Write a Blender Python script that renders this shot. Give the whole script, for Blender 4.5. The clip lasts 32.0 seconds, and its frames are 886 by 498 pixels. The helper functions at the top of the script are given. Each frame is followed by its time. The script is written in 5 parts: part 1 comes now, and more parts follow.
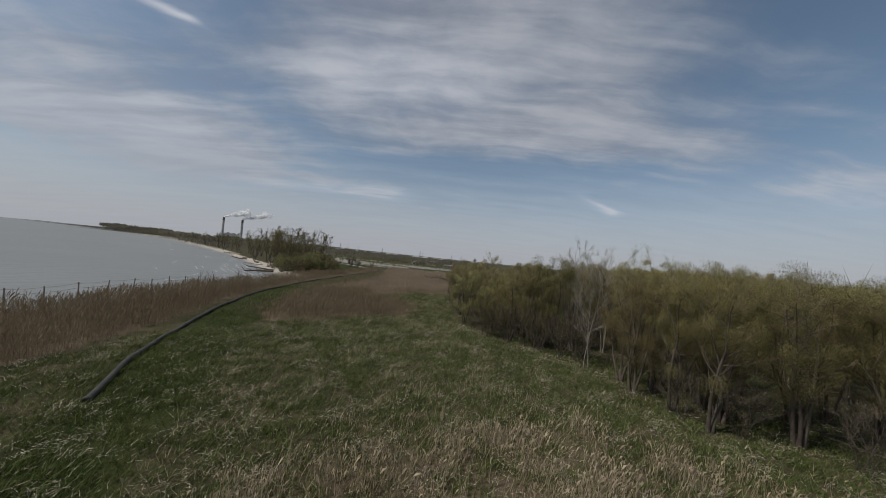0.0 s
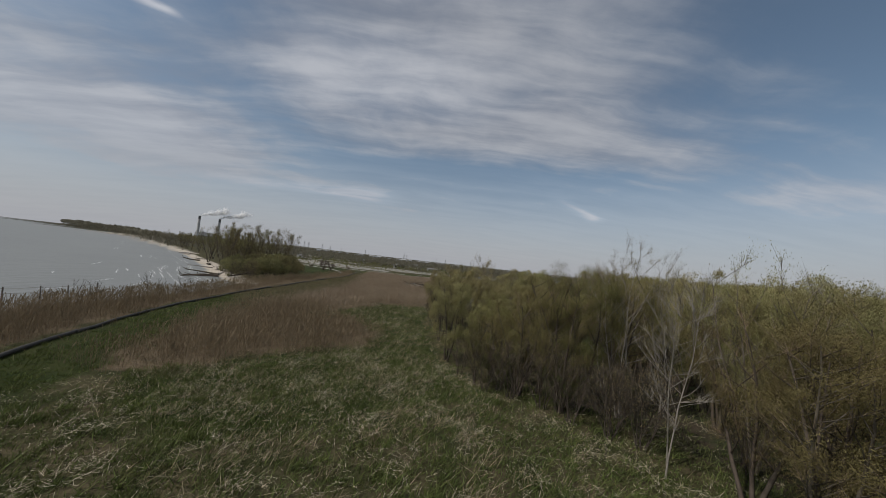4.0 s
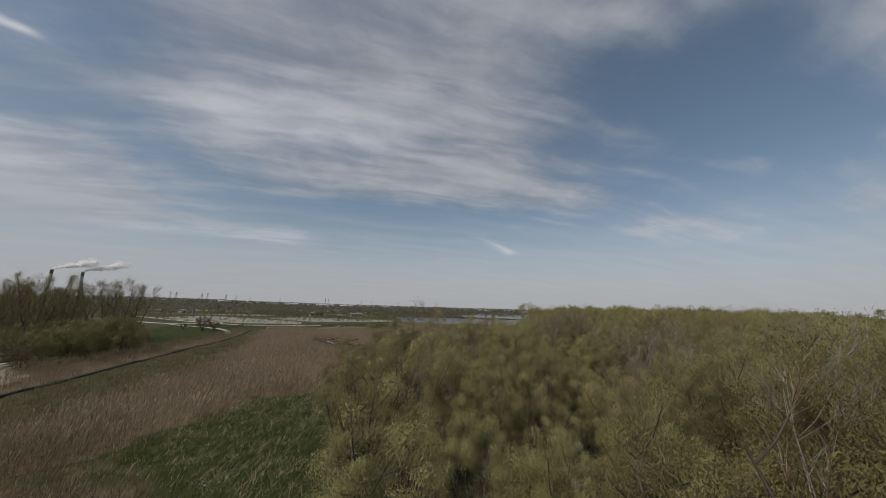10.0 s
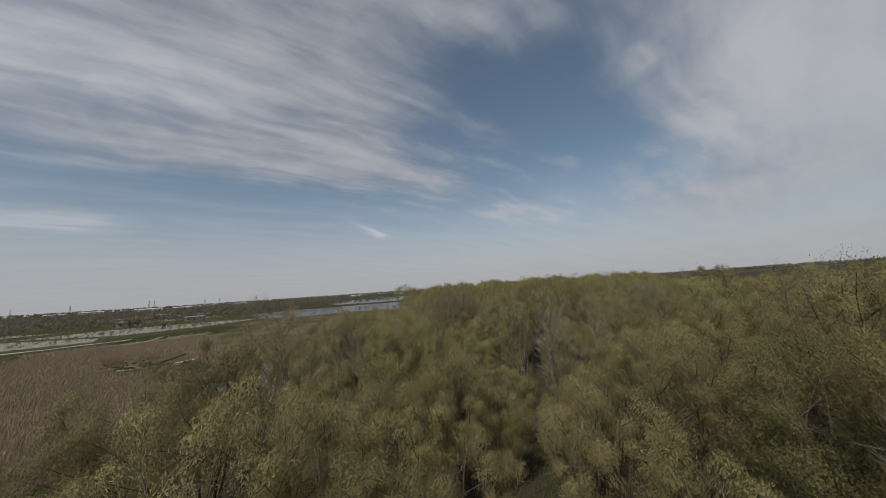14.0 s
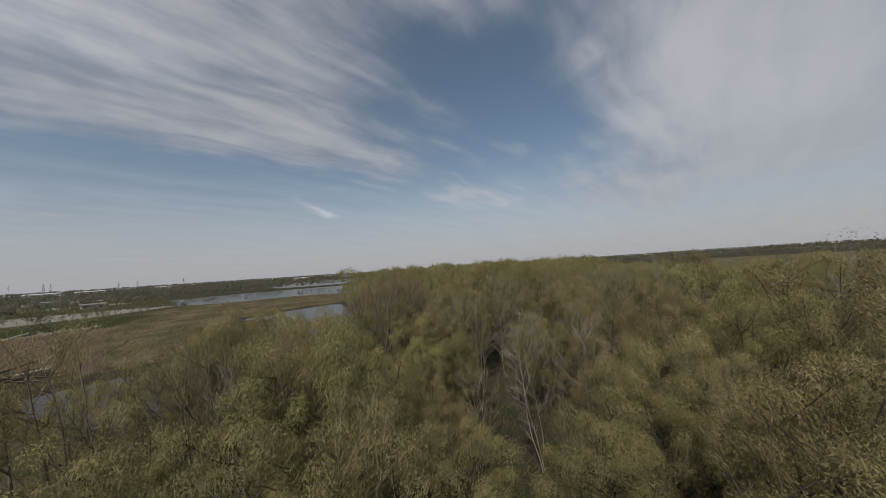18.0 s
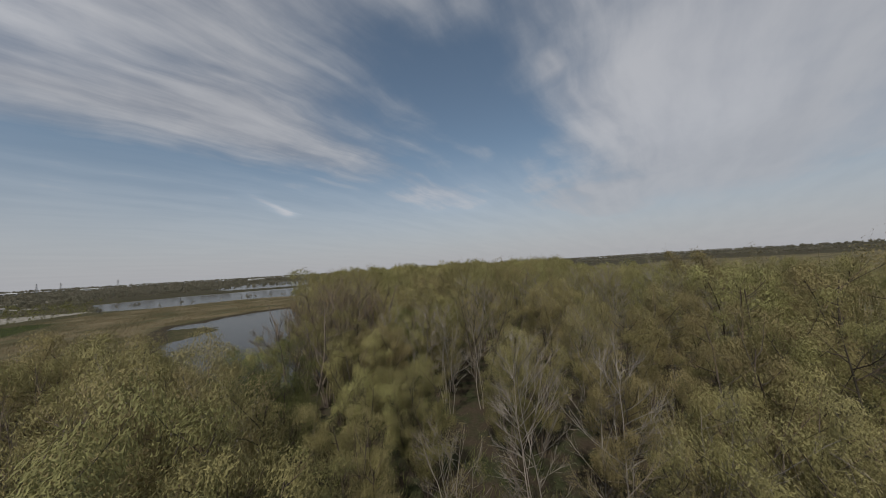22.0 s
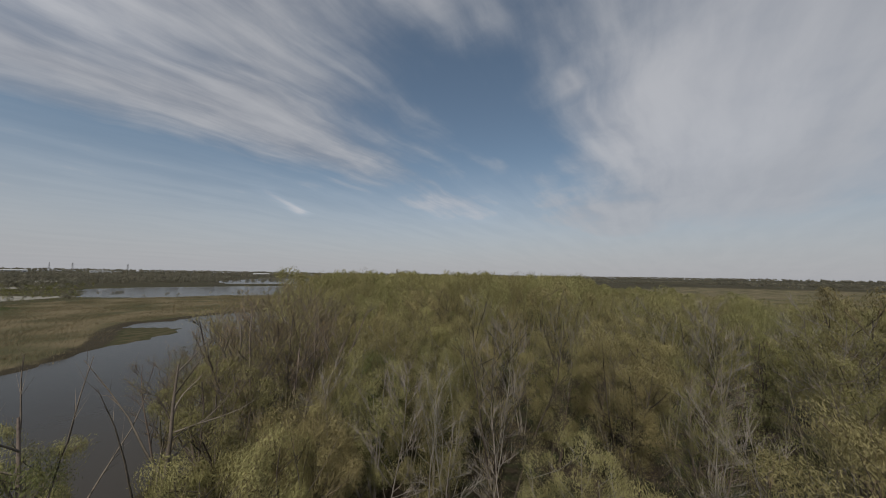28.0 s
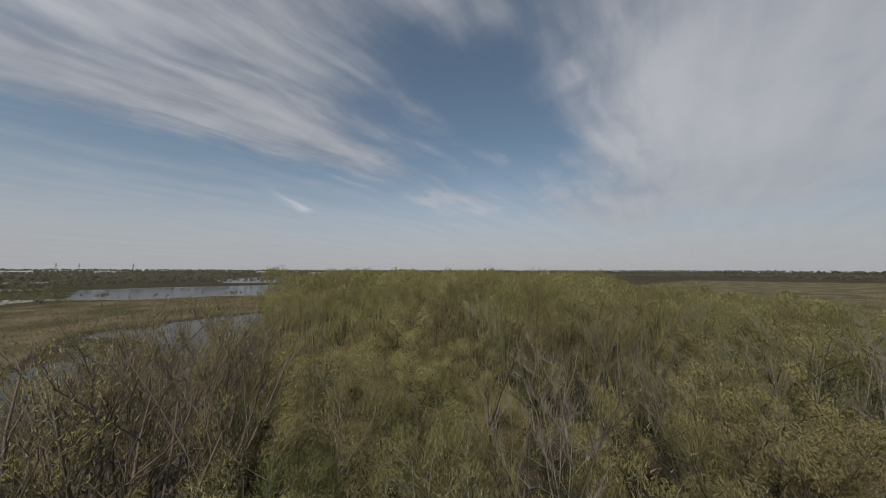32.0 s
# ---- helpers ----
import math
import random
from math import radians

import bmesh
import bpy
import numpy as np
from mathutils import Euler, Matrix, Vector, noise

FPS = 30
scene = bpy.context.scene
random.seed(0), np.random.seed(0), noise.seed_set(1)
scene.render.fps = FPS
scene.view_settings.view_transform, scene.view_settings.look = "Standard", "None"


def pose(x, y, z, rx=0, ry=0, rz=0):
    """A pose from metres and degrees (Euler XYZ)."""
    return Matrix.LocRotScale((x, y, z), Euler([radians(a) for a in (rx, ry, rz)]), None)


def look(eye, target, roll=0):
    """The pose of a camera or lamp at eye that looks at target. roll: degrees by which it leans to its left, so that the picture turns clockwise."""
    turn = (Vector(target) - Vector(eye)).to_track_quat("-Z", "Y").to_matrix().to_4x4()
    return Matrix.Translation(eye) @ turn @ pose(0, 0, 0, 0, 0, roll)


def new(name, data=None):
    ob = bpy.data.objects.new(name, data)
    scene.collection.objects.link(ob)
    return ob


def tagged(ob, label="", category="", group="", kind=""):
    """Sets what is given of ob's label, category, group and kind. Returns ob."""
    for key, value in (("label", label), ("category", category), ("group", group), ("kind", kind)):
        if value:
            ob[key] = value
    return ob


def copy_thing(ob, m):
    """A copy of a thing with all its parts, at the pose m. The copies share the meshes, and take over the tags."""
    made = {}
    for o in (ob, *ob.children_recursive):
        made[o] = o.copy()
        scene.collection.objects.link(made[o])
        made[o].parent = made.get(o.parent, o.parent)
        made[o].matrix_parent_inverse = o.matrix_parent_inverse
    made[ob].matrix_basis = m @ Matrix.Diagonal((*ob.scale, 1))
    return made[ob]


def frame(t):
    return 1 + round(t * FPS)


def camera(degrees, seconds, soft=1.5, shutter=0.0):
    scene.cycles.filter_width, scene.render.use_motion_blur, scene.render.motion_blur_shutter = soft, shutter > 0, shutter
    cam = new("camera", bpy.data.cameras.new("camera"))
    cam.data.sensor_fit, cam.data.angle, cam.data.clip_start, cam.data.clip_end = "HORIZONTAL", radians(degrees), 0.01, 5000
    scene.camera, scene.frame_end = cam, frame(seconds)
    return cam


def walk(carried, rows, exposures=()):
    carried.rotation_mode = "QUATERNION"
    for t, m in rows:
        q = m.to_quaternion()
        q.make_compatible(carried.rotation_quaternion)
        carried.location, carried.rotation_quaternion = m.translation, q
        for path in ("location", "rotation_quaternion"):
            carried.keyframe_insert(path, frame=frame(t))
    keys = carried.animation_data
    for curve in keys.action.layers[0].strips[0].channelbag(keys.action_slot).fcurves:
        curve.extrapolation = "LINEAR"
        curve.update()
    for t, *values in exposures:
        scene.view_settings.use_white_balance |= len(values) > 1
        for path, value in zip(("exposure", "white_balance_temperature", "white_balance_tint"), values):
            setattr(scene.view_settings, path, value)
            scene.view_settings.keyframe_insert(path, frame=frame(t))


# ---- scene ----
cam = camera(108.55, 32.0, 0.8)
PATH = [
    (0.0, pose(0.000, 0.000, 9.999, 91.930, -5.626, -0.000)),
    (0.5, pose(0.216, 1.714, 10.006, 92.068, -5.875, -0.715)),
    (1.0, pose(0.421, 3.557, 10.045, 92.214, -6.074, -1.443)),
    (1.5, pose(0.546, 5.447, 10.099, 92.274, -6.109, -2.074)),
    (2.0, pose(0.617, 7.528, 10.186, 92.294, -6.075, -2.605)),
    (2.5, pose(0.680, 9.644, 10.286, 92.241, -6.028, -2.938)),
    (3.0, pose(0.776, 11.811, 10.392, 92.325, -6.056, -3.083)),
    (3.5, pose(0.934, 13.885, 10.492, 92.456, -6.126, -3.065)),
    (4.0, pose(1.084, 15.991, 10.582, 92.738, -6.225, -2.824)),
    (4.5, pose(1.218, 18.110, 10.665, 93.187, -6.302, -2.489)),
    (5.0, pose(1.327, 20.225, 10.747, 93.820, -6.305, -2.187)),
    (5.5, pose(1.404, 22.319, 10.832, 94.655, -6.180, -2.048)),
    (6.0, pose(1.438, 24.373, 10.924, 95.707, -5.876, -2.198)),
    (6.5, pose(1.435, 26.423, 11.046, 96.792, -5.573, -2.732)),
    (7.0, pose(1.456, 28.510, 11.218, 97.875, -5.210, -3.675)),
    (7.5, pose(1.515, 30.597, 11.413, 98.664, -4.786, -5.026)),
    (8.0, pose(1.690, 32.668, 11.619, 99.409, -4.250, -6.862)),
    (8.5, pose(1.929, 34.601, 11.801, 99.863, -3.628, -8.875)),
    (9.0, pose(2.252, 36.443, 11.977, 100.232, -2.915, -11.101)),
    (9.5, pose(2.602, 38.191, 12.131, 100.452, -2.257, -13.336)),
    (10.0, pose(2.987, 39.852, 12.279, 100.537, -1.627, -15.703)),
    (10.5, pose(3.356, 41.416, 12.401, 100.414, -0.881, -18.072)),
    (11.0, pose(3.757, 42.890, 12.484, 100.160, -0.012, -20.992)),
    (11.5, pose(4.109, 44.250, 12.528, 99.861, 0.869, -23.983)),
    (12.0, pose(4.492, 45.518, 12.559, 99.521, 1.670, -27.276)),
    (12.5, pose(4.871, 46.704, 12.591, 99.113, 2.386, -30.152)),
    (13.0, pose(5.398, 47.874, 12.669, 98.512, 3.071, -33.187)),
    (13.5, pose(6.023, 49.021, 12.794, 97.819, 3.593, -35.686)),
    (14.0, pose(6.795, 50.110, 12.956, 97.094, 3.880, -37.849)),
    (14.5, pose(7.660, 51.128, 13.114, 96.374, 3.938, -39.583)),
    (15.0, pose(8.570, 52.107, 13.249, 95.685, 3.882, -41.059)),
    (15.5, pose(9.502, 53.041, 13.360, 95.055, 3.757, -42.310)),
    (16.0, pose(10.432, 53.927, 13.444, 94.509, 3.612, -43.372)),
    (16.5, pose(11.337, 54.760, 13.497, 94.073, 3.491, -44.277)),
    (17.0, pose(12.192, 55.536, 13.518, 93.775, 3.441, -45.060)),
    (17.5, pose(13.000, 56.280, 13.518, 93.501, 3.509, -45.736)),
    (18.0, pose(13.797, 57.018, 13.524, 93.336, 3.749, -46.657)),
    (18.5, pose(14.600, 57.752, 13.519, 93.252, 3.983, -47.615)),
    (19.0, pose(15.411, 58.457, 13.472, 93.184, 4.177, -48.713)),
    (19.5, pose(16.251, 59.133, 13.410, 93.109, 4.358, -49.768)),
    (20.0, pose(17.121, 59.790, 13.357, 93.085, 4.439, -50.795)),
    (20.5, pose(17.982, 60.454, 13.333, 93.101, 4.374, -51.601)),
    (21.0, pose(18.781, 61.156, 13.354, 93.101, 4.168, -52.205)),
    (21.5, pose(19.563, 61.858, 13.394, 93.131, 3.872, -52.653)),
    (22.0, pose(20.436, 62.538, 13.437, 93.175, 3.478, -52.950)),
    (22.5, pose(21.347, 63.178, 13.466, 93.237, 3.042, -53.102)),
    (23.0, pose(22.362, 63.834, 13.502, 93.411, 2.576, -53.174)),
    (23.5, pose(23.343, 64.488, 13.548, 93.554, 2.218, -53.212)),
    (24.0, pose(24.374, 65.184, 13.613, 93.760, 1.968, -53.273)),
    (24.5, pose(25.319, 65.895, 13.672, 93.948, 1.798, -53.157)),
    (25.0, pose(26.230, 66.618, 13.731, 94.120, 1.671, -53.002)),
    (25.5, pose(27.145, 67.347, 13.793, 94.251, 1.517, -52.822)),
    (26.0, pose(28.082, 68.079, 13.855, 94.358, 1.201, -52.660)),
    (26.5, pose(29.039, 68.813, 13.917, 94.449, 0.766, -52.502)),
    (27.0, pose(30.018, 69.550, 13.980, 94.531, 0.253, -52.335)),
    (27.5, pose(31.017, 70.288, 14.044, 94.613, -0.295, -52.146)),
    (28.0, pose(32.038, 71.029, 14.111, 94.700, -0.836, -51.921)),
    (28.5, pose(33.080, 71.772, 14.180, 94.678, -1.266, -51.743)),
    (29.0, pose(34.143, 72.517, 14.252, 94.631, -1.444, -51.763)),
    (29.5, pose(35.205, 73.267, 14.327, 94.543, -1.415, -51.684)),
    (30.0, pose(36.283, 74.021, 14.407, 94.450, -1.249, -51.518)),
    (30.5, pose(37.393, 74.780, 14.497, 94.306, -1.013, -51.485)),
    (31.0, pose(38.537, 75.542, 14.594, 94.161, -0.729, -51.461)),
    (31.5, pose(39.689, 76.305, 14.694, 94.020, -0.420, -51.347)),
    (32.0, pose(40.842, 77.068, 14.795, 93.929, -0.108, -51.243)),
]
walk(cam, PATH, ((0.0, 0.0, 6400, 10), (3.0, 0.0, 6450, 10), (7.0, 0.01, 6650, 10), (32.0, 0.03, 6650, 10)))

# ---- world, sun ----
SUN_AZ, SUN_EL = 114.0, 50.0          # degrees to the left of +y, above the horizon


def nodes_of(tree):
    tree.nodes.clear()

    def add(kind, ins=(), **props):
        n = tree.nodes.new(kind)
        if "operation" in props:
            n.operation = props["operation"]
        if "interpolation_type" in props:
            n.interpolation_type = props["interpolation_type"]
        if "data_type" in props:
            n.data_type = props["data_type"]
        if "attribute_name" in props:
            n.attribute_name = props["attribute_name"]
        for key, val in (ins.items() if isinstance(ins, dict) else enumerate(ins)):
            if isinstance(val, bpy.types.NodeSocket):
                tree.links.new(val, n.inputs[key])
            elif val is not None:
                n.inputs[key].default_value = val
        return n
    return add


def mth(add, op, a, b=0.0, c=0.0):
    return add("ShaderNodeMath", [a, b, c], operation=op).outputs[0]


def smooth(add, x, lo, hi):
    n = add("ShaderNodeMapRange", {"Value": x, "From Min": lo, "From Max": hi}, interpolation_type="SMOOTHSTEP")
    return n.outputs[0]


def blend(add, fac, a, b):
    n = add("ShaderNodeMix", {"Factor": fac}, data_type="RGBA")
    for sock, val in ((n.inputs[6], a), (n.inputs[7], b)):
        if isinstance(val, bpy.types.NodeSocket):
            n.id_data.links.new(val, sock)
        else:
            sock.default_value = (*val, 1)
    return n.outputs[2]


def sky_world():
    w = bpy.data.worlds.new("sky")
    scene.world = w
    w.use_nodes = True
    add = nodes_of(w.node_tree)
    sky = add("ShaderNodeTexSky")
    sky.sky_type, sky.sun_disc, sky.sun_elevation, sky.sun_rotation = "NISHITA", False, radians(SUN_EL), radians(-SUN_AZ)
    sky.air_density, sky.dust_density, sky.ozone_density = 1.0, 0.6, 2.2
    at = add("ShaderNodeTexCoord").outputs["Generated"]
    sep = add("ShaderNodeSeparateXYZ", [at])
    x, y, z = sep.outputs
    zz = mth(add, "ADD", mth(add, "MAXIMUM", z, 0.0), 0.12)
    u, v = mth(add, "DIVIDE", x, zz), mth(add, "DIVIDE", y, zz)
    flat = add("ShaderNodeCombineXYZ", [u, v, 0.0]).outputs[0]
    # warped plane of the high cloud layer, streaks run along (0.8, 0.6)
    bend = add("ShaderNodeTexNoise", {"Vector": flat, "Scale": 1.1, "Detail": 3.0}).outputs["Color"]
    bent = add("ShaderNodeVectorMath", [bend, (0.5, 0.5, 0.5)], operation="SUBTRACT").outputs[0]
    bent = add("ShaderNodeVectorMath", {0: bent, 3: 0.34}, operation="SCALE").outputs[0]
    flat2 = add("ShaderNodeVectorMath", [flat, bent], operation="ADD").outputs[0]
    turned = add("ShaderNodeMapping", {"Vector": flat2, "Rotation": (0, 0, radians(-43)), "Scale": (0.75, 2.7, 1)}).outputs[0]
    streak = add("ShaderNodeTexNoise", {"Vector": turned, "Scale": 1.5, "Detail": 8.0, "Roughness": 0.58}).outputs["Fac"]
    long_turn = add("ShaderNodeMapping", {"Vector": flat2, "Rotation": (0, 0, radians(-21)), "Scale": (0.5, 3.0, 1)}).outputs[0]
    band = add("ShaderNodeTexNoise", {"Vector": long_turn, "Scale": 1.7, "Detail": 7.0, "Roughness": 0.52}).outputs["Fac"]
    puff = add("ShaderNodeTexNoise", {"Vector": flat2, "Scale": 2.6, "Detail": 7.0, "Roughness": 0.55}).outputs["Fac"]
    broad = add("ShaderNodeTexNoise", {"Vector": flat, "Scale": 0.5, "Detail": 2.0}).outputs["Fac"]

    def mass(cu, cv, ru, rv, turn, amount):
        """A soft-edged bank of high cloud over one stretch of the layer."""
        off = add("ShaderNodeVectorMath", [flat2, (cu, cv, 0)], operation="SUBTRACT").outputs[0]
        m = add("ShaderNodeMapping", {"Vector": off, "Rotation": (0, 0, radians(-turn)), "Scale": (1 / ru, 1 / rv, 1)}).outputs[0]
        d = add("ShaderNodeVectorMath", [m], operation="LENGTH").outputs["Value"]
        return mth(add, "MULTIPLY", smooth(add, d, 1.0, 0.25), amount)

    cover = mth(add, "MULTIPLY_ADD", broad, 0.3, -0.08)
    for bank in ((-0.05, 1.56, 1.6, 0.85, 8, 0.76), (0.95, 1.75, 1.2, 0.40, 30, 0.40), (2.1, -0.45, 2.1, 1.3, -8, 0.95), (4.2, -0.2, 2.4, 1.5, -25, 0.6),
                 (2.45, 1.75, 0.8, 0.50, 0, 0.6), (3.5, 0.75, 1.3, 0.8, 20, 0.7), (1.0, 3.7, 2.8, 1.0, 8, 0.22), (2.1, 0.15, 0.9, 0.6, 10, 0.35), (-2.2, 2.1, 1.3, 1.8, 20, 0.85), (-1.7, 2.2, 1.2, 0.9, 20, 0.4), (-1.3, 3.0, 1.3, 0.34, 14, 0.45), (-2.9, 4.2, 2.0, 1.8, 0, 0.4),
                 (0.5, 0.3, 0.5, 0.7, 0, 0.35), (1.34, 0.38, 0.13, 0.07, 60, 0.35), (0.0, 0.85, 0.9, 0.5, 0, 0.55), (-0.9, 3.7, 1.4, 0.8, 10, 0.35), (0.3, -1.6, 1.8, 1.2, 0, 0.5), (-2.6, -1.0, 1.5, 1.6, 0, 0.4)):
        cover = mth(add, "ADD", cover, mass(*bank))
    for hole in ((1.5, 0.75, 0.85, 0.42, 22, -0.55), (1.5, 1.2, 0.6, 0.35, 30, -0.25), (-0.95, 1.75, 0.28, 0.5, 20, -0.3), (0.1, 2.40, 1.5, 0.34, 10, -0.45), (2.95, 1.40, 0.30, 0.16, 20, -0.3), (2.2, 1.12, 0.55, 0.34, 30, -0.3), (2.8, -0.75, 0.9, 0.25, -14, -0.3)):
        cover = mth(add, "ADD", cover, mass(*hole))
    sheet = mth(add, "MAXIMUM", mass(2.2, -0.6, 2.6, 1.7, -8, 1.0), mass(4.2, -0.3, 2.6, 1.8, -25, 1.0))
    texture = mth(add, "MULTIPLY_ADD", streak, 1.1, mth(add, "MULTIPLY_ADD", puff, 1.3, -1.2))
    texture = mth(add, "ADD", texture, mth(add, "MULTIPLY", mth(add, "MULTIPLY_ADD", band, 1.0, -0.5), smooth(add, x, -0.35, 0.45)))
    texture = mth(add, "MULTIPLY", texture, mth(add, "MULTIPLY_ADD", sheet, -0.6, 1.0))
    texture = mth(add, "MULTIPLY", texture, mth(add, "MULTIPLY_ADD", smooth(add, z, 0.22, 0.04), -0.3, 1.0))
    dense = smooth(add, mth(add, "ADD", cover, texture), -0.42, 1.2)
    glow = mth(add, "MULTIPLY", mass(-0.8, 3.16, 0.62, 0.22, 16, 1.0), 0.9)
    dense = mth(add, "MAXIMUM", dense, glow)
    for lit in ((2.45, 1.75, 0.8, 0.5, 0, 0.6), (-0.35, 1.45, 0.9, 0.5, 10, 0.45), (-1.9, 1.9, 1.0, 0.8, 20, 0.4), (1.9, 0.0, 1.2, 0.8, 0, 0.3)):
        glow = mth(add, "MAXIMUM", glow, mass(*lit))
    # old vapour trails, short straight wisps
    for (au, av), (bu, bv), wide in (((0.70, 2.34), (1.66, 3.10), 0.12), ((-1.34, 0.88), (-0.97, 1.18), 0.055), ((-2.7, 2.78), (-0.36, 3.36), 0.22)):
        ln = math.hypot(bu - au, bv - av)
        off = add("ShaderNodeVectorMath", [flat, (au, av, 0)], operation="SUBTRACT").outputs[0]
        m = add("ShaderNodeMapping", {"Vector": off, "Rotation": (0, 0, -math.atan2(bv - av, bu - au))}).outputs[0]
        q = add("ShaderNodeSeparateXYZ", [m]).outputs
        along = mth(add, "MULTIPLY", smooth(add, q[0], 0.0, ln * 0.85), smooth(add, q[0], ln * 1.05, ln * 0.85))
        frayed = mth(add, "MULTIPLY_ADD", streak, wide * 1.6, mth(add, "SUBTRACT", q[1], wide * 0.8))
        side = smooth(add, mth(add, "ABSOLUTE", mth(add, "MULTIPLY_ADD", puff, 0.06, mth(add, "SUBTRACT", frayed, 0.03))), wide, 0.0)
        trail = mth(add, "MULTIPLY", mth(add, "MULTIPLY", along, side), smooth(add, puff, 0.05, 0.45))
        glow = mth(add, "MAXIMUM", glow, trail)
        dense = mth(add, "MAXIMUM", dense, trail)
    haze = smooth(add, z, 0.38, -0.02)
    dense = mth(add, "MAXIMUM", mth(add, "MULTIPLY", dense, 0.84), mth(add, "MULTIPLY", haze, 0.93))
    clear = add("ShaderNodeHueSaturation", {"Hue": 0.49, "Saturation": 0.88, "Value": 0.76, "Color": sky.outputs[0]}).outputs[0]
    tone = smooth(add, mth(add, "MULTIPLY_ADD", streak, 0.35, mth(add, "MULTIPLY_ADD", puff, 0.2, mth(add, "MULTIPLY", band, 0.45))), 0.38, 0.62)
    calm = mth(add, "MULTIPLY", sheet, 0.75)
    calm = mth(add, "MAXIMUM", calm, mth(add, "MULTIPLY", smooth(add, z, 0.34, 0.08), 0.75))
    tone = mth(add, "ADD", mth(add, "MULTIPLY", tone, mth(add, "SUBTRACT", 1.0, calm)), mth(add, "MULTIPLY", calm, 0.98))
    cloud = blend(add, tone, (2.2, 2.37, 2.8), (4.04, 4.14, 4.42))
    cloud = add("ShaderNodeVectorMath", {0: cloud, 3: mth(add, "MULTIPLY_ADD", glow, 0.42, 1.0)}, operation="SCALE").outputs[0]
    cloud = blend(add, mth(add, "MULTIPLY", haze, 0.7), cloud, (3.38, 3.5, 3.86))
    bg = add("ShaderNodeBackground", {"Color": blend(add, dense, clear, cloud), "Strength": 0.105})
    add("ShaderNodeOutputWorld", [bg.outputs[0]])


sky_world()
sun = new("sun", bpy.data.lights.new("sun", "SUN"))
sun.data.energy, sun.data.angle, sun.data.color = 3.2, radians(1.0), (1.0, 0.95, 0.87)
az, el = radians(SUN_AZ), radians(SUN_EL)
sun.matrix_world = look((0, 0, 0), (math.sin(az) * math.cos(el), -math.cos(az) * math.cos(el), -math.sin(el)))
sun.location = (0, 0, 300)


# ---- materials ----
def material(name, colours, scale=3.0, rough=0.85, metal=0.0, bump=0.0, bump_scale=None, island=0.0, per_object=0.0, clear=0.0, coord="Object"):
    """Two scales of colour between three tones, with relief; island and per_object vary single pieces and things; clear lets light through leaves."""
    m = bpy.data.materials.new(name)
    m.use_nodes = True
    add = nodes_of(m.node_tree)
    at = add("ShaderNodeTexCoord").outputs[coord]
    big = add("ShaderNodeTexNoise", {"Vector": at, "Scale": scale, "Detail": 3.0}).outputs["Fac"]
    fine = add("ShaderNodeTexNoise", {"Vector": at, "Scale": scale * 9.0, "Detail": 4.0, "Roughness": 0.65}).outputs["Fac"]
    a, b, c = colours
    col = blend(add, smooth(add, big, 0.32, 0.68), a, b)
    col = blend(add, mth(add, "MULTIPLY", smooth(add, fine, 0.45, 0.75), 0.75), col, c)
    if island:
        r = add("ShaderNodeNewGeometry").outputs["Random Per Island"]
        gain = mth(add, "MULTIPLY_ADD", r, 2 * island, 1 - island)
        col = add("ShaderNodeVectorMath", {0: col, 3: gain}, operation="SCALE").outputs[0]
    if per_object:
        r = add("ShaderNodeObjectInfo").outputs["Random"]
        hue = mth(add, "MULTIPLY_ADD", r, 0.040, 0.480)
        gain = mth(add, "MULTIPLY_ADD", mth(add, "FRACT", mth(add, "MULTIPLY", r, 7.31)), 2 * per_object, 1 - per_object)
        col = add("ShaderNodeHueSaturation", {"Hue": hue, "Value": gain, "Color": col}).outputs[0]
    bsdf = add("ShaderNodeBsdfPrincipled", {"Base Color": col, "Roughness": rough, "Metallic": metal, "Specular IOR Level": 0.25})
    out = bsdf.outputs[0]
    if bump:
        h = add("ShaderNodeTexNoise", {"Vector": at, "Scale": bump_scale or scale * 6, "Detail": 5.0}).outputs["Fac"]
        bn = add("ShaderNodeBump", {"Strength": 0.8, "Distance": bump, "Height": h})
        m.node_tree.links.new(bn.outputs[0], bsdf.inputs["Normal"])
    if clear:
        tr = add("ShaderNodeBsdfTranslucent", {"Color": col})
        out = add("ShaderNodeMixShader", [clear, out, tr.outputs[0]]).outputs[0]
    add("ShaderNodeOutputMaterial", [out])
    return m


BARK = material("bark", ((0.06, 0.048, 0.036), (0.095, 0.077, 0.060), (0.038, 0.03, 0.024)), 2.0, 0.9, bump=0.02, per_object=0.2)
PALE_BARK = material("pale_bark", ((0.205, 0.183, 0.156), (0.265, 0.238, 0.205), (0.115, 0.097, 0.082)), 1.6, 0.85, bump=0.015, per_object=0.15)
TWIG = material("twig", ((0.165, 0.122, 0.078), (0.21, 0.158, 0.104), (0.112, 0.082, 0.052)), 1.6, 0.85, per_object=0.2)
RED_BARK = material("red_bark", ((0.128, 0.104, 0.084), (0.172, 0.14, 0.114), (0.075, 0.058, 0.047)), 1.6, 0.85, per_object=0.15)
LEAF = material("willow_leaf", ((0.212, 0.190, 0.080), (0.262, 0.233, 0.106), (0.166, 0.147, 0.064)), 0.22, 0.75, island=0.18, per_object=0.24, clear=0.3)
LEAF_DULL = material("dull_willow_leaf", ((0.142, 0.124, 0.046), (0.181, 0.158, 0.062), (0.112, 0.098, 0.039)), 0.22, 0.75, island=0.2, per_object=0.2, clear=0.3)
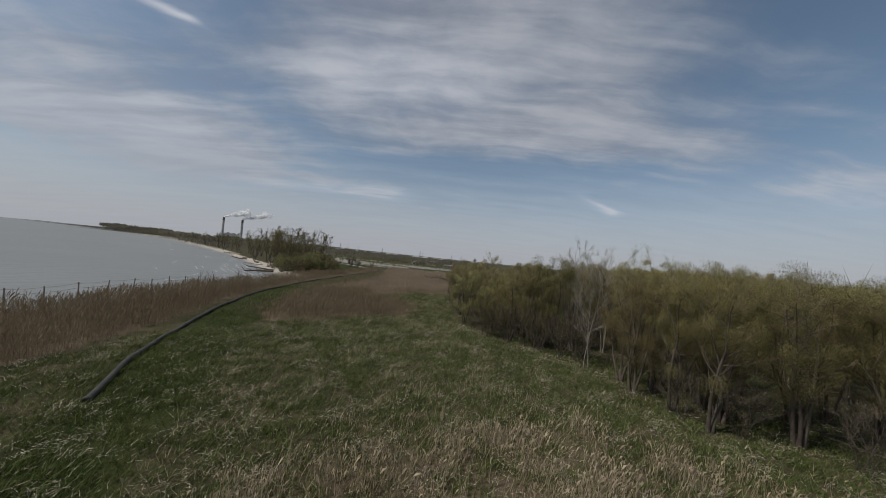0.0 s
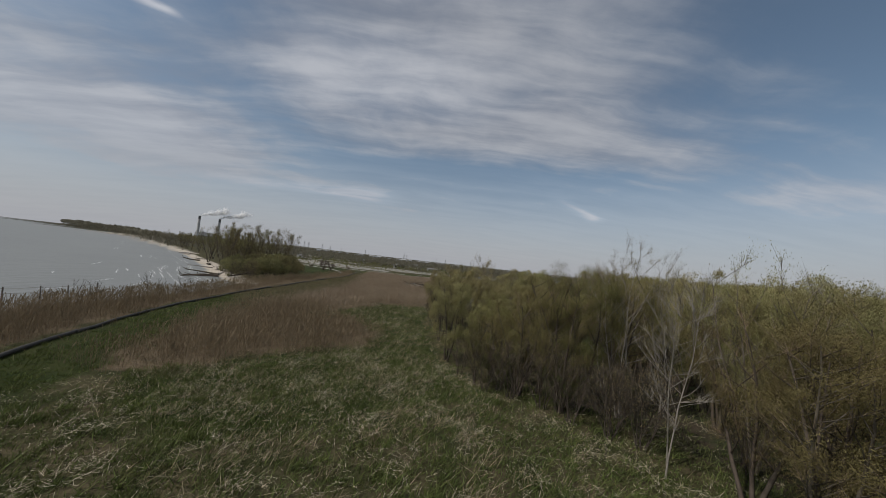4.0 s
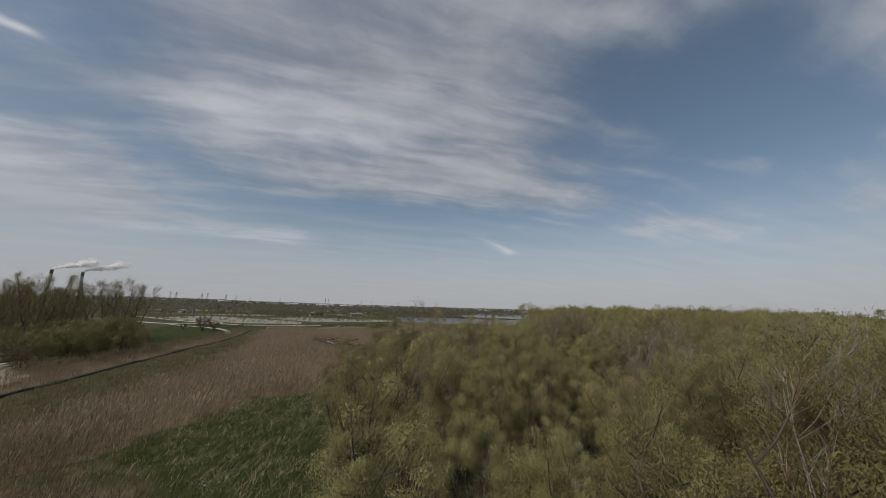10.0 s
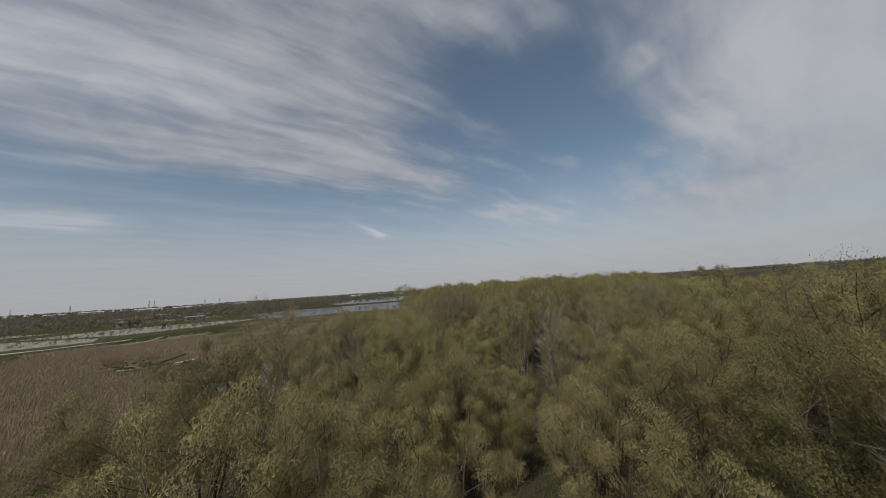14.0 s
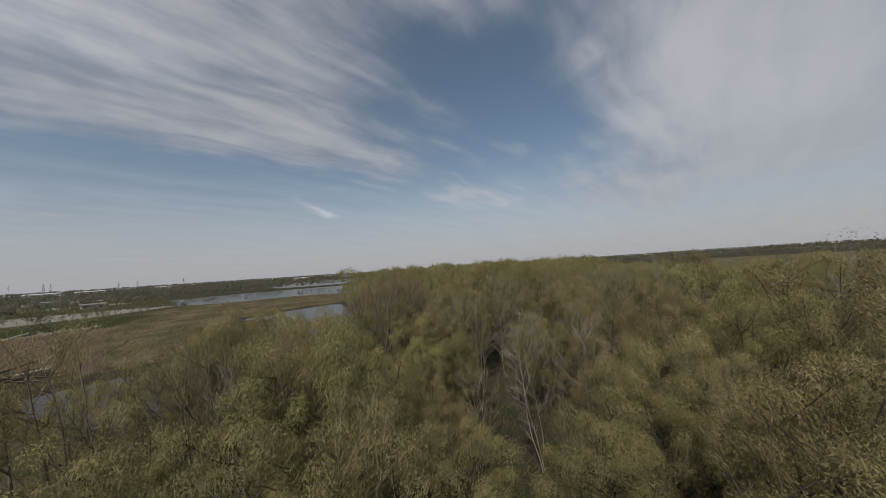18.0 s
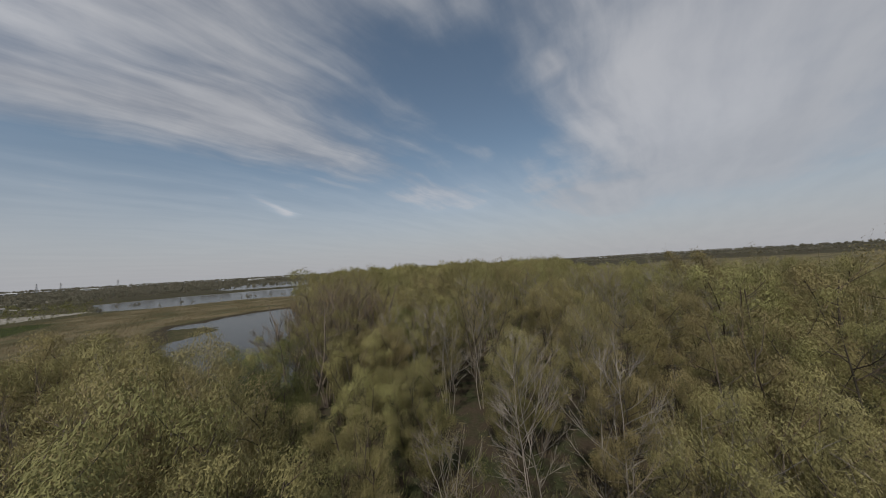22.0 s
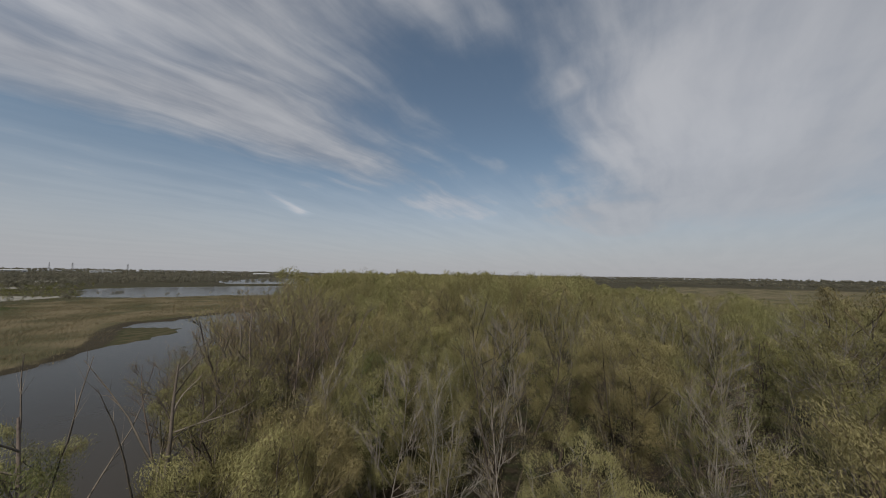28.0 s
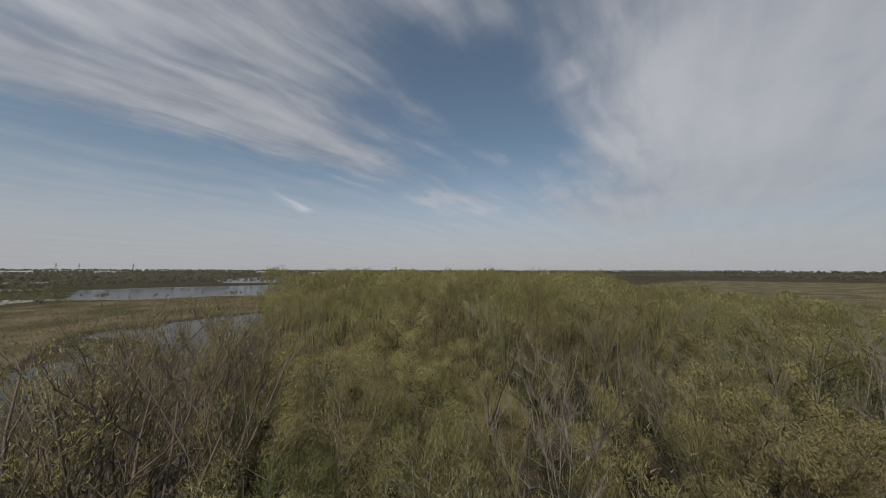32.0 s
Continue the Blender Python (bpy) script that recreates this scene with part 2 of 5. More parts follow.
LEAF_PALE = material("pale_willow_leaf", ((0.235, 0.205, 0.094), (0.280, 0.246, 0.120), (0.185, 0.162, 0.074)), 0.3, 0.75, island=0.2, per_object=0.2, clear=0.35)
LEAF_GREEN = material("green_leaf", ((0.112, 0.126, 0.044), (0.148, 0.160, 0.060), (0.085, 0.096, 0.036)), 0.4, 0.75, island=0.25, per_object=0.2, clear=0.45)
BUD = material("bud", ((0.215, 0.175, 0.085), (0.265, 0.214, 0.108), (0.175, 0.150, 0.062)), 0.6, 0.75, island=0.25, per_object=0.2, clear=0.42)
# distant foliage: lightened and greyed, air haze mixed into the leaf colour itself
HAZED_LEAF = material("hazed_leaf", ((0.190, 0.178, 0.128), (0.235, 0.215, 0.160), (0.155, 0.148, 0.112)), 0.05, 0.8, island=0.2, clear=0.5)
OLIVE = material("olive_leaf", ((0.150, 0.140, 0.058), (0.190, 0.172, 0.076), (0.118, 0.110, 0.048)), 0.3, 0.7, island=0.35, per_object=0.2, clear=0.3)
# paler copy of the dry reed; the brightness of lit plume tops is in its colour
REED_LIT = material("lit_reed", ((0.265, 0.205, 0.142), (0.325, 0.258, 0.182), (0.22, 0.168, 0.114)), 0.12, 0.8, island=0.14, clear=0.25)
REED = material("dry_reed", ((0.176, 0.134, 0.083), (0.222, 0.172, 0.110), (0.140, 0.105, 0.062)), 0.12, 0.8, island=0.14, clear=0.25)
REED_PALE = material("pale_dry_grass", ((0.325, 0.262, 0.172), (0.39, 0.32, 0.222), (0.23, 0.178, 0.11)), 0.18, 0.8, island=0.35, clear=0.25)
GRASS = material("young_grass", ((0.070, 0.094, 0.023), (0.100, 0.126, 0.034), (0.118, 0.106, 0.040)), 0.2, 0.65, island=0.5, clear=0.25)
MARSH_GRASS = material("marsh_grass", ((0.160, 0.134, 0.076), (0.212, 0.172, 0.104), (0.115, 0.104, 0.054)), 0.09, 0.8, island=0.35, clear=0.25)
STRAW = material("bleached_straw", ((0.30, 0.26, 0.185), (0.39, 0.345, 0.26), (0.21, 0.172, 0.115)), 0.8, 0.8, island=0.3)
DRIFT = material("driftwood", ((0.30, 0.27, 0.24), (0.42, 0.39, 0.35), (0.17, 0.15, 0.13)), 1.2, 0.85, bump=0.02, island=0.2)
PIPE = material("black_pipe", ((0.035, 0.033, 0.031), (0.055, 0.05, 0.045), (0.08, 0.07, 0.06)), 0.8, 0.6, bump=0.004)
CONCRETE = material("concrete", ((0.42, 0.41, 0.39), (0.50, 0.49, 0.47), (0.34, 0.33, 0.31)), 0.05, 0.9, bump=0.01)
WHITE = material("white_sheet", ((0.40, 0.40, 0.40), (0.48, 0.48, 0.48), (0.32, 0.32, 0.31)), 0.3, 0.5)
ROOF = material("grey_roof", ((0.16, 0.155, 0.15), (0.22, 0.21, 0.20), (0.12, 0.115, 0.11)), 0.4, 0.85)
DARK_GLASS = material("dark_window", ((0.03, 0.035, 0.04), (0.04, 0.045, 0.05), (0.025, 0.03, 0.035)), 1.0, 0.15)
STEEL = material("galvanised_steel", ((0.30, 0.31, 0.32), (0.38, 0.39, 0.40), (0.24, 0.24, 0.24)), 0.3, 0.55, metal=0.4)
POST = material("weathered_post", ((0.20, 0.175, 0.15), (0.27, 0.24, 0.21), (0.13, 0.11, 0.095)), 2.0, 0.9, bump=0.01)
STEAM = material("steam", ((0.95, 0.95, 0.95), (0.97, 0.97, 0.97), (0.93, 0.93, 0.93)), 0.02, 1.0, clear=0.55)
ROAD = material("pale_gravel", ((0.27, 0.255, 0.225), (0.36, 0.345, 0.31), (0.20, 0.185, 0.155)), 0.08, 0.95, bump=0.02, bump_scale=2.0)


def ground_material():
    """Soil, grass, reed litter, forest floor, sand and gravel, by the cover that grows or lies there."""
    m = bpy.data.materials.new("ground_cover")
    m.use_nodes = True
    add = nodes_of(m.node_tree)
    at = add("ShaderNodeTexCoord").outputs["Object"]
    n0 = add("ShaderNodeTexNoise", {"Vector": at, "Scale": 0.06, "Detail": 4.0}).outputs["Fac"]
    n1 = add("ShaderNodeTexNoise", {"Vector": at, "Scale": 0.45, "Detail": 5.0, "Roughness": 0.6}).outputs["Fac"]
    n2 = add("ShaderNodeTexNoise", {"Vector": at, "Scale": 5.0, "Detail": 5.0, "Roughness": 0.65}).outputs["Fac"]
    c1 = add("ShaderNodeSeparateColor", [add("ShaderNodeAttribute", attribute_name="cover").outputs["Color"]]).outputs
    c2 = add("ShaderNodeSeparateColor", [add("ShaderNodeAttribute", attribute_name="bare").outputs["Color"]]).outputs

    def patchy(w):
        return smooth(add, mth(add, "ADD", w, mth(add, "MULTIPLY_ADD", n1, 0.9, -0.45)), 0.3, 0.7)

    rough = blend(add, smooth(add, n1, 0.35, 0.65), (0.036, 0.040, 0.015), (0.085, 0.070, 0.040))
    grass = blend(add, smooth(add, n1, 0.35, 0.7), (0.024, 0.034, 0.009), (0.045, 0.050, 0.016))
    reed = blend(add, smooth(add, n0, 0.35, 0.65), (0.098, 0.074, 0.046), (0.145, 0.111, 0.073))
    floor_ = blend(add, smooth(add, n1, 0.4, 0.65), (0.060, 0.047, 0.033), (0.040, 0.046, 0.022))
    sand = blend(add, smooth(add, n1, 0.3, 0.7), (0.40, 0.35, 0.29), (0.48, 0.43, 0.36))
    gravel = blend(add, smooth(add, n1, 0.3, 0.7), (0.13, 0.12, 0.085), (0.34, 0.325, 0.30))
    marsh = blend(add, smooth(add, n0, 0.38, 0.6), (0.072, 0.068, 0.034), (0.150, 0.122, 0.072))
    col = rough
    for w, c in ((c1[0], grass), (c1[1], reed), (c1[2], floor_), (c2[2], marsh), (c2[1], gravel), (c2[0], sand)):
        col = blend(add, patchy(w), col, c)
    wet = add("ShaderNodeSeparateColor", [add("ShaderNodeAttribute", attribute_name="wet").outputs["Color"]]).outputs[0]
    col = blend(add, patchy(wet), col, (0.046, 0.038, 0.025))
    shade = mth(add, "MULTIPLY_ADD", smooth(add, n2, 0.3, 0.75), 0.55, 0.68)
    col = add("ShaderNodeVectorMath", {0: col, 3: shade}, operation="SCALE").outputs[0]
    bn = add("ShaderNodeBump", {"Strength": 0.9, "Distance": 0.12, "Height": n2})
    b = add("ShaderNodeBsdfPrincipled", {"Base Color": col, "Roughness": 0.95, "Specular IOR Level": 0.1, "Normal": bn.outputs[0]})
    add("ShaderNodeOutputMaterial", [b.outputs[0]])
    return m


def water_material(name, deep, ripple, strength, rough, gloss):
    m = bpy.data.materials.new(name)
    m.use_nodes = True
    add = nodes_of(m.node_tree)
    at = add("ShaderNodeTexCoord").outputs["Object"]
    st = add("ShaderNodeMapping", {"Vector": at, "Rotation": (0, 0, 0.9), "Scale": (1.0, 0.35, 1)}).outputs[0]
    h = add("ShaderNodeTexNoise", {"Vector": st, "Scale": ripple, "Detail": 5.0, "Roughness": 0.6}).outputs["Fac"]
    big = add("ShaderNodeTexNoise", {"Vector": at, "Scale": 0.03, "Detail": 3.0}).outputs["Fac"]
    col = blend(add, big, deep, [c * 1.35 for c in deep])
    bn = add("ShaderNodeBump", {"Strength": strength, "Distance": 0.25, "Height": h})
    b = add("ShaderNodeBsdfPrincipled", {"Base Color": col, "Roughness": rough, "IOR": 1.33, "Specular IOR Level": gloss, "Normal": bn.outputs[0]})
    add("ShaderNodeOutputMaterial", [b.outputs[0]])
    return m


GROUND = ground_material()
LAKE = water_material("lake_water", (0.155, 0.158, 0.15), 0.42, 1.0, 0.4, 0.32)
POND = water_material("pond_water", (0.038, 0.034, 0.029), 0.9, 0.15, 0.2, 0.13)
FOAM = material("foam", ((0.7, 0.7, 0.7), (0.78, 0.78, 0.78), (0.6, 0.6, 0.6)), 1.0, 0.8)


# ---- mesh helpers ----
def mesh_of(name, verts, faces, mat, smooth_shade=False):
    me = bpy.data.meshes.new(name)
    me.from_pydata(verts, [], faces)
    if smooth_shade:
        me.polygons.foreach_set("use_smooth", [True] * len(me.polygons))
    for one in (mat if isinstance(mat, (list, tuple)) else [mat]):
        me.materials.append(one)
    me.update()
    return me


def tri_mesh(name, tris, mat):
    """A mesh of loose triangles from an array of shape (n, 3, 3)."""
    n = len(tris)
    me = bpy.data.meshes.new(name)
    me.vertices.add(n * 3)
    me.loops.add(n * 3)
    me.polygons.add(n)
    me.vertices.foreach_set("co", np.ascontiguousarray(tris, np.float32).ravel())
    me.loops.foreach_set("vertex_index", np.arange(n * 3, dtype=np.int32))
    me.polygons.foreach_set("loop_start", np.arange(0, n * 3, 3, dtype=np.int32))
    me.materials.append(mat)
    me.update(calc_edges=True)
    return me


def part(name, me, parent, label=""):
    ob = new(name, me)
    ob.parent = parent
    if label:
        tagged(ob, label)
    return ob


def thing(name, label, category, group="", at=None):
    ob = new(name)
    if at is not None:
        ob.matrix_basis = at
    return tagged(ob, label, category, group)


def bm_mesh(name, bm, mat, smooth_shade=False):
    me = bpy.data.meshes.new(name)
    bm.to_mesh(me)
    bm.free()
    if smooth_shade:
        me.polygons.foreach_set("use_smooth", [True] * len(me.polygons))
    me.materials.append(mat)
    return me


def inside(poly, x, y):
    """Which of the points lie in the polygon."""
    p = np.asarray(poly, float)
    q = np.roll(p, -1, 0)
    hit = np.zeros(np.shape(x), bool)
    for (x0, y0), (x1, y1) in zip(p, q):
        if y0 != y1:
            hit ^= ((y0 > y) != (y1 > y)) & (x < (x1 - x0) * (y - y0) / (y1 - y0) + x0)
    return hit


def off_line(line, x, y, closed=False):
    """The distance of points from a line of corners."""
    p = np.asarray(line, float)
    ends = list(zip(p[:-1], p[1:])) + ([(p[-1], p[0])] if closed else [])
    best = np.full(np.shape(x), 1e9)
    for a, b in ends:
        d = b - a
        s = np.clip(((x - a[0]) * d[0] + (y - a[1]) * d[1]) / max(d @ d, 1e-9), 0, 1)
        best = np.minimum(best, np.hypot(x - a[0] - s * d[0], y - a[1] - s * d[1]))
    return best


def signed(poly, x, y):
    """Metres into the polygon (negative outside)."""
    return np.where(inside(poly, x, y), 1, -1) * off_line(poly, x, y, True)


def wave(x, y, size, seed=0.0):
    """A cheap smooth bumpy field between about -1 and 1."""
    k = 2 * math.pi / size
    return (np.sin(k * (x * 0.8 + y * 0.6) + seed) + np.sin(k * 1.37 * (x * -0.5 + y * 0.9) + 2.1 * seed + 1) + np.sin(k * 1.9 * (x * 0.95 - y * 0.2) + 0.7 * seed + 4)
            + 0.7 * np.sin(k * 3.1 * (x * 0.3 + y * 1.0) + seed + 2) + 0.6 * np.sin(k * 4.3 * (x - 0.6 * y) + seed)) / 3.2


# ---- plan of the ground, metres ----
SHORE = [(-46, -400), (-46, 34), (-48, 60), (-47, 78), (-46, 92), (-50, 103), (-60, 113), (-72, 126), (-86, 146), (-111, 174), (-155, 224), (-240, 315), (-330, 400),
         (-503, 583), (-800, 860), (-1500, 1405), (-1900, 1740)]
LAKE_POLY = SHORE + [(-2600, 2500), (-4900, 4900), (-4900, -4900), (-46, -4900)]
POND_POLY = [(7, 128), (9.5, 118), (15, 105), (24, 98), (34, 100), (42, 103), (50, 107), (57, 120), (64, 138), (74, 165), (85, 188), (88, 198), (78, 199), (66, 196), (58, 190), (50, 190),
             (45, 180), (42, 163), (36, 148), (29, 142), (24, 132), (14, 131)]
MUD = [(35, 155), (46, 159), (57, 168), (57, 175), (50, 186), (40, 188), (37, 172)]
FAR_LAKE = [(48, 325), (72, 300), (108, 298), (140, 272), (178, 258), (215, 268), (262, 300), (300, 360), (270, 402), (210, 425), (150, 440), (110, 455), (56, 440)]
FAR_LAKE_2 = [(180, 520), (260, 470), (330, 440), (470, 480), (560, 640), (480, 860), (380, 900), (280, 760), (200, 640)]
FOREST = [(30, 8), (26, 19), (20, 22.5), (18, 28), (16.5, 34.5), (9, 41.5), (5.8, 45), (4.6, 58), (4.4, 68), (6, 77), (10.5, 84), (14, 91), (18, 96), (22, 97), (27, 92), (36, 96), (44, 99), (51, 106),
          (58, 119), (65, 137), (75, 164), (87, 190), (96, 205), (150, 235), (215, 240), (235, 190), (205, 130), (184, 100), (150, 78), (130, 64), (118, 52), (104, 22), (92, -30), (60, -5)]
REED_LEFT = [(-46, -40), (-46, 34), (-48, 60), (-47, 78), (-46, 92), (-47, 105), (-46.5, 120), (-45, 140), (-42.5, 172), (-43.5, 205), (-39.5, 200), (-36.8, 172), (-38.5, 133), (-38.5, 100), (-39, 85),
             (-37.5, 66), (-33, 46), (-30, 32), (-28, 20), (-30, -40)]
REED_FIELD = [(-20, 40.5), (-15.8, 46), (-11.9, 50), (-5.6, 54.5), (-5.6, 61.5), (-10, 67.5), (-14.6, 67.5), (-17.5, 70), (-16.0, 75), (-11.6, 81), (-7.8, 90), (0.4, 92), (3, 100), (3, 117), (1, 128), (5, 134), (14, 137),
              (12, 160), (14, 190), (12, 212), (-15, 216), (-34, 212), (-28, 166), (-24, 140), (-22.5, 112), (-24, 90), (-26.5, 74), (-27, 58), (-24.5, 45)]
PIPE_STRIP = [(-27, 56), (-26, 74), (-23.5, 90), (-22, 112), (-23.5, 140), (-28, 168), (-34, 200), (-37.5, 190), (-35.8, 166), (-36.8, 133), (-37, 97), (-37.2, 82), (-33, 73)]
LAWN = [(-80, 212), (-68, 176), (-60, 162), (-46, 146), (-43, 170), (-44, 200), (-42, 236), (-62, 246), (-85, 246)]
HEAP = [(-13, 168), (-8, 151), (-4, 139), (5, 132), (11, 136), (9, 144), (4, 152), (-2, 160), (-8, 169)]
DRIFT_ROW = [(-17, 207), (-10, 205), (9, 213), (14, 222), (8, 229), (-14, 219)]
GREEN_BAND = [(-40, 214), (-15, 218), (11, 215), (20, 234), (30, 262), (24, 276), (8, 272), (-12, 262), (-42, 242)]
REED_NEAR = [(-12, -6), (-9.7, 12), (-5, 15.5), (-2, 19.5), (5, 21), (9.4, 21.5), (12, 19.5), (17, 17.5), (23, 15), (27, -6)]
MARSH = [(14, 137), (24, 135), (29, 145), (36, 151), (41, 165), (44, 182), (50, 193), (66, 199), (90, 201), (140, 245), (170, 255), (130, 275), (105, 294), (70, 297), (44, 300), (14, 268),
         (-8, 232), (12, 212), (14, 190), (12, 160)]
PIPE_LINE = [(-19.2, 18.2), (-23.6, 25.9), (-27.6, 35.4), (-32.2, 49), (-35.8, 63.5), (-37.6, 82), (-37.4, 97), (-37.2, 111), (-37.1, 133), (-36.2, 166), (-38.2, 190), (-41, 212)]
STRIP_RIGHT = [(-8, 5), (-12.8, 14.7), (-15.1, 21.1), (-20, 32.5), (-25.7, 49.6), (-33, 73), (-36, 85)]
GREEN_STRIP = [(-20, -5), (-17.5, 14)] + PIPE_LINE[0:6] + STRIP_RIGHT[::-1]
GREEN_MID = [(2, 41), (8, 42), (5, 47), (2.5, 60), (1.6, 80), (3, 92), (-2, 91), (-8, 89), (-12, 81), (-15, 74), (-9, 68.5), (-5.2, 61.5), (-5.2, 55), (-11.5, 50.6), (-15.4, 46.6), (-20.5, 41), (-12, 33), (-5, 36)]
LOTS = [[(-130, 318), (-60, 262), (-28, 262), (-30, 285), (-70, 330), (-120, 372)], [(-70, 345), (-24, 290), (15, 300), (48, 330), (20, 352), (-40, 372)], [(-190, 420), (-100, 385), (-70, 395), (-90, 430)],
        [(-60, 480), (30, 450), (45, 470), (-20, 520)], [(-260, 560), (-120, 520), (-80, 545), (-220, 600)], [(-120, 700), (40, 640), (60, 680), (-60, 760)]]
FIELD_FAR = [(100, -30), (112, 40), (150, 72), (200, 104), (330, 130), (520, 120), (690, 90), (680, -160), (400, -190), (130, -120)]


def lie(x, y):
    """The height of the ground."""
    x, y = np.asarray(x, float), np.asarray(y, float)
    near = np.clip(1 - np.hypot(x, y - 60) / 500, 0, 1)
    z = 0.10 * near * wave(x, y, 9.0) + 0.14 * near * wave(x, y, 31.0, 2.0)
    rise = np.clip((np.hypot(x, y) - 700) / 2500, 0, 1)
    z = z + 14 * rise * np.clip(1.2 - np.abs(np.arctan2(x, y) + 0.42) / 0.28, 0, 1) + 4 * rise * (1 + wave(x, y, 900.0))
    dip = np.full(np.shape(x), -1e9)
    for poly, rag in ((POND_POLY, 1.3), (FAR_LAKE, 4.0), (FAR_LAKE_2, 6.0), (LAKE_POLY, 2.0)):
        dip = np.maximum(dip, signed(poly, x, y) + rag * wave(x, y, rag * 6, 1.0))
    t = np.clip((dip + 3.0) / 5.0, 0, 1)
    z = z * (1 - t) + t * (-1.1)
    mud = np.clip((signed(MUD, x, y) + 1.5 * wave(x, y, 7.0)) / 1.5, 0, 1)
    return z * (1 - mud) + mud * (-0.27)


def spread_axis(lo, hi, step, far_lo, far_hi, grow=1.22):
    mid = list(np.arange(lo, hi + step / 2, step))
    a, d = mid[0], step
    left = []
    while a > far_lo:
        d *= grow
        a = max(a - d, far_lo)
        left.append(a)
    b, d = mid[-1], step
    right = []
    while b < far_hi:
        d = min(d * grow, 260)
        b = min(b + d, far_hi)
        right.append(b)
    return np.array(left[::-1] + mid + right)


def ground_sheet():
    xs, ys = spread_axis(-130, 270, 2.0, -4900, 4900), spread_axis(-14, 470, 2.0, -4900, 4900)
    x, y = np.meshgrid(xs, ys)
    z = lie(x, y)
    nx, ny = len(xs), len(ys)
    i = np.arange(ny - 1)[:, None] * nx + np.arange(nx - 1)[None]
    faces = np.stack([i, i + 1, i + nx + 1, i + nx], -1).reshape(-1, 4)
    me = mesh_of("ground", np.stack([x, y, z], -1).reshape(-1, 3).tolist(), faces.tolist(), GROUND, True)
    x, y = x.ravel(), y.ravel()
    jit = 0.8 * wave(x, y, 6.0)

    def weight(poly, soft=1.5, rag=1.0):
        return np.clip(0.5 + (signed(poly, x, y) + rag * jit) / (2 * soft), 0, 1)

    cover, bare = np.zeros((len(x), 4), np.float32), np.zeros((len(x), 4), np.float32)
    cover[:, 3] = bare[:, 3] = 1
    cover[:, 0] = np.maximum(np.maximum(weight(GREEN_STRIP), weight(GREEN_MID)), np.maximum(np.maximum(weight(LAWN), 0.65 * weight(GREEN_BAND, 3.0, 3.0)), 0.3 * weight(PIPE_STRIP)))
    cover[:, 1] = np.maximum(np.maximum(weight(REED_LEFT), weight(REED_FIELD, 2.5, 2.5)), 0.7 * weight(REED_NEAR)) * (1 - weight(HEAP)) * (1 - weight(DRIFT_ROW))
    far = np.clip((np.hypot(x, y) - 420) / 80, 0, 1)
    cover[:, 2] = np.maximum(np.clip(0.5 + (signed(FOREST, x, y) - np.where(y < 60, 4.5, 0.0) + jit) / 3, 0, 1), 0.75 * far)
    shore = off_line(SHORE[5:], x, y)
    land = ~inside(LAKE_POLY, x, y)
    bare[:, 0] = np.clip(1.3 - np.abs(shore - 3) / np.where(y < 230, 4.5, 9.0), 0, 1) * (land | (shore < 4)) * (y > 100)
    for lot in LOTS:
        bare[:, 1] = np.maximum(bare[:, 1], weight(lot, 3.0, 3.0))
    bare[:, 1] = np.maximum(bare[:, 1], 0.25 * weight(FIELD_FAR, 6, 3))
    bare[:, 2] = np.maximum(weight(MARSH, 3.0, 2.0) * (1 - weight(GREEN_BAND, 3.0, 3.0)), weight(FIELD_FAR, 6, 3))
    wet = np.ones((len(x), 4), np.float32)
    wet[:, :3] = np.clip(1.15 - np.abs(signed(POND_POLY, x, y) + 1.5) / 3.2, 0, 1)[:, None]
    for key, val in (("cover", cover), ("bare", bare), ("wet", wet)):
        me.color_attributes.new(key, "FLOAT_COLOR", "POINT").data.foreach_set("color", val.ravel())
    return tagged(new("ground", me), "rough wetland ground of grass, reed litter, leaf mould and sand", "ground", kind="structure")


ground_sheet()


def water(name, poly, z, mat, label):
    me = mesh_of(name, [(px, py, z) for px, py in poly], [list(range(len(poly)))], mat)
    bm = bmesh.new()
    bm.from_mesh(me)
    bmesh.ops.triangulate(bm, faces=bm.faces)
    bm.to_mesh(me)
    bm.free()
    return tagged(new(name, me), label, "water", kind="structure")


def grown(poly, d):
    c = np.mean(poly, 0)
    return [tuple(c + (np.asarray(p) - c) * (1 + d / max(np.linalg.norm(np.asarray(p) - c), 1))) for p in poly]


water("lake_water", [(-30, -4900), (-30, 100)] + [(px + 14, py + 4) for px, py in SHORE[6:]] + [(-2600, 2500), (-4900, 4900), (-4900, -4900)], -0.42, LAKE,
      "wide grey lake with small wind waves")
water("pond_water", grown(POND_POLY, 5), -0.32, POND, "still dark pond winding between reeds and trees")
water("far_pond_water", grown(FAR_LAKE, 8), -0.36, POND, "long calm pond behind the tan marsh")
water("farther_pond_water", grown(FAR_LAKE_2, 12), -0.37, POND, "pale distant pond behind a row of trees")


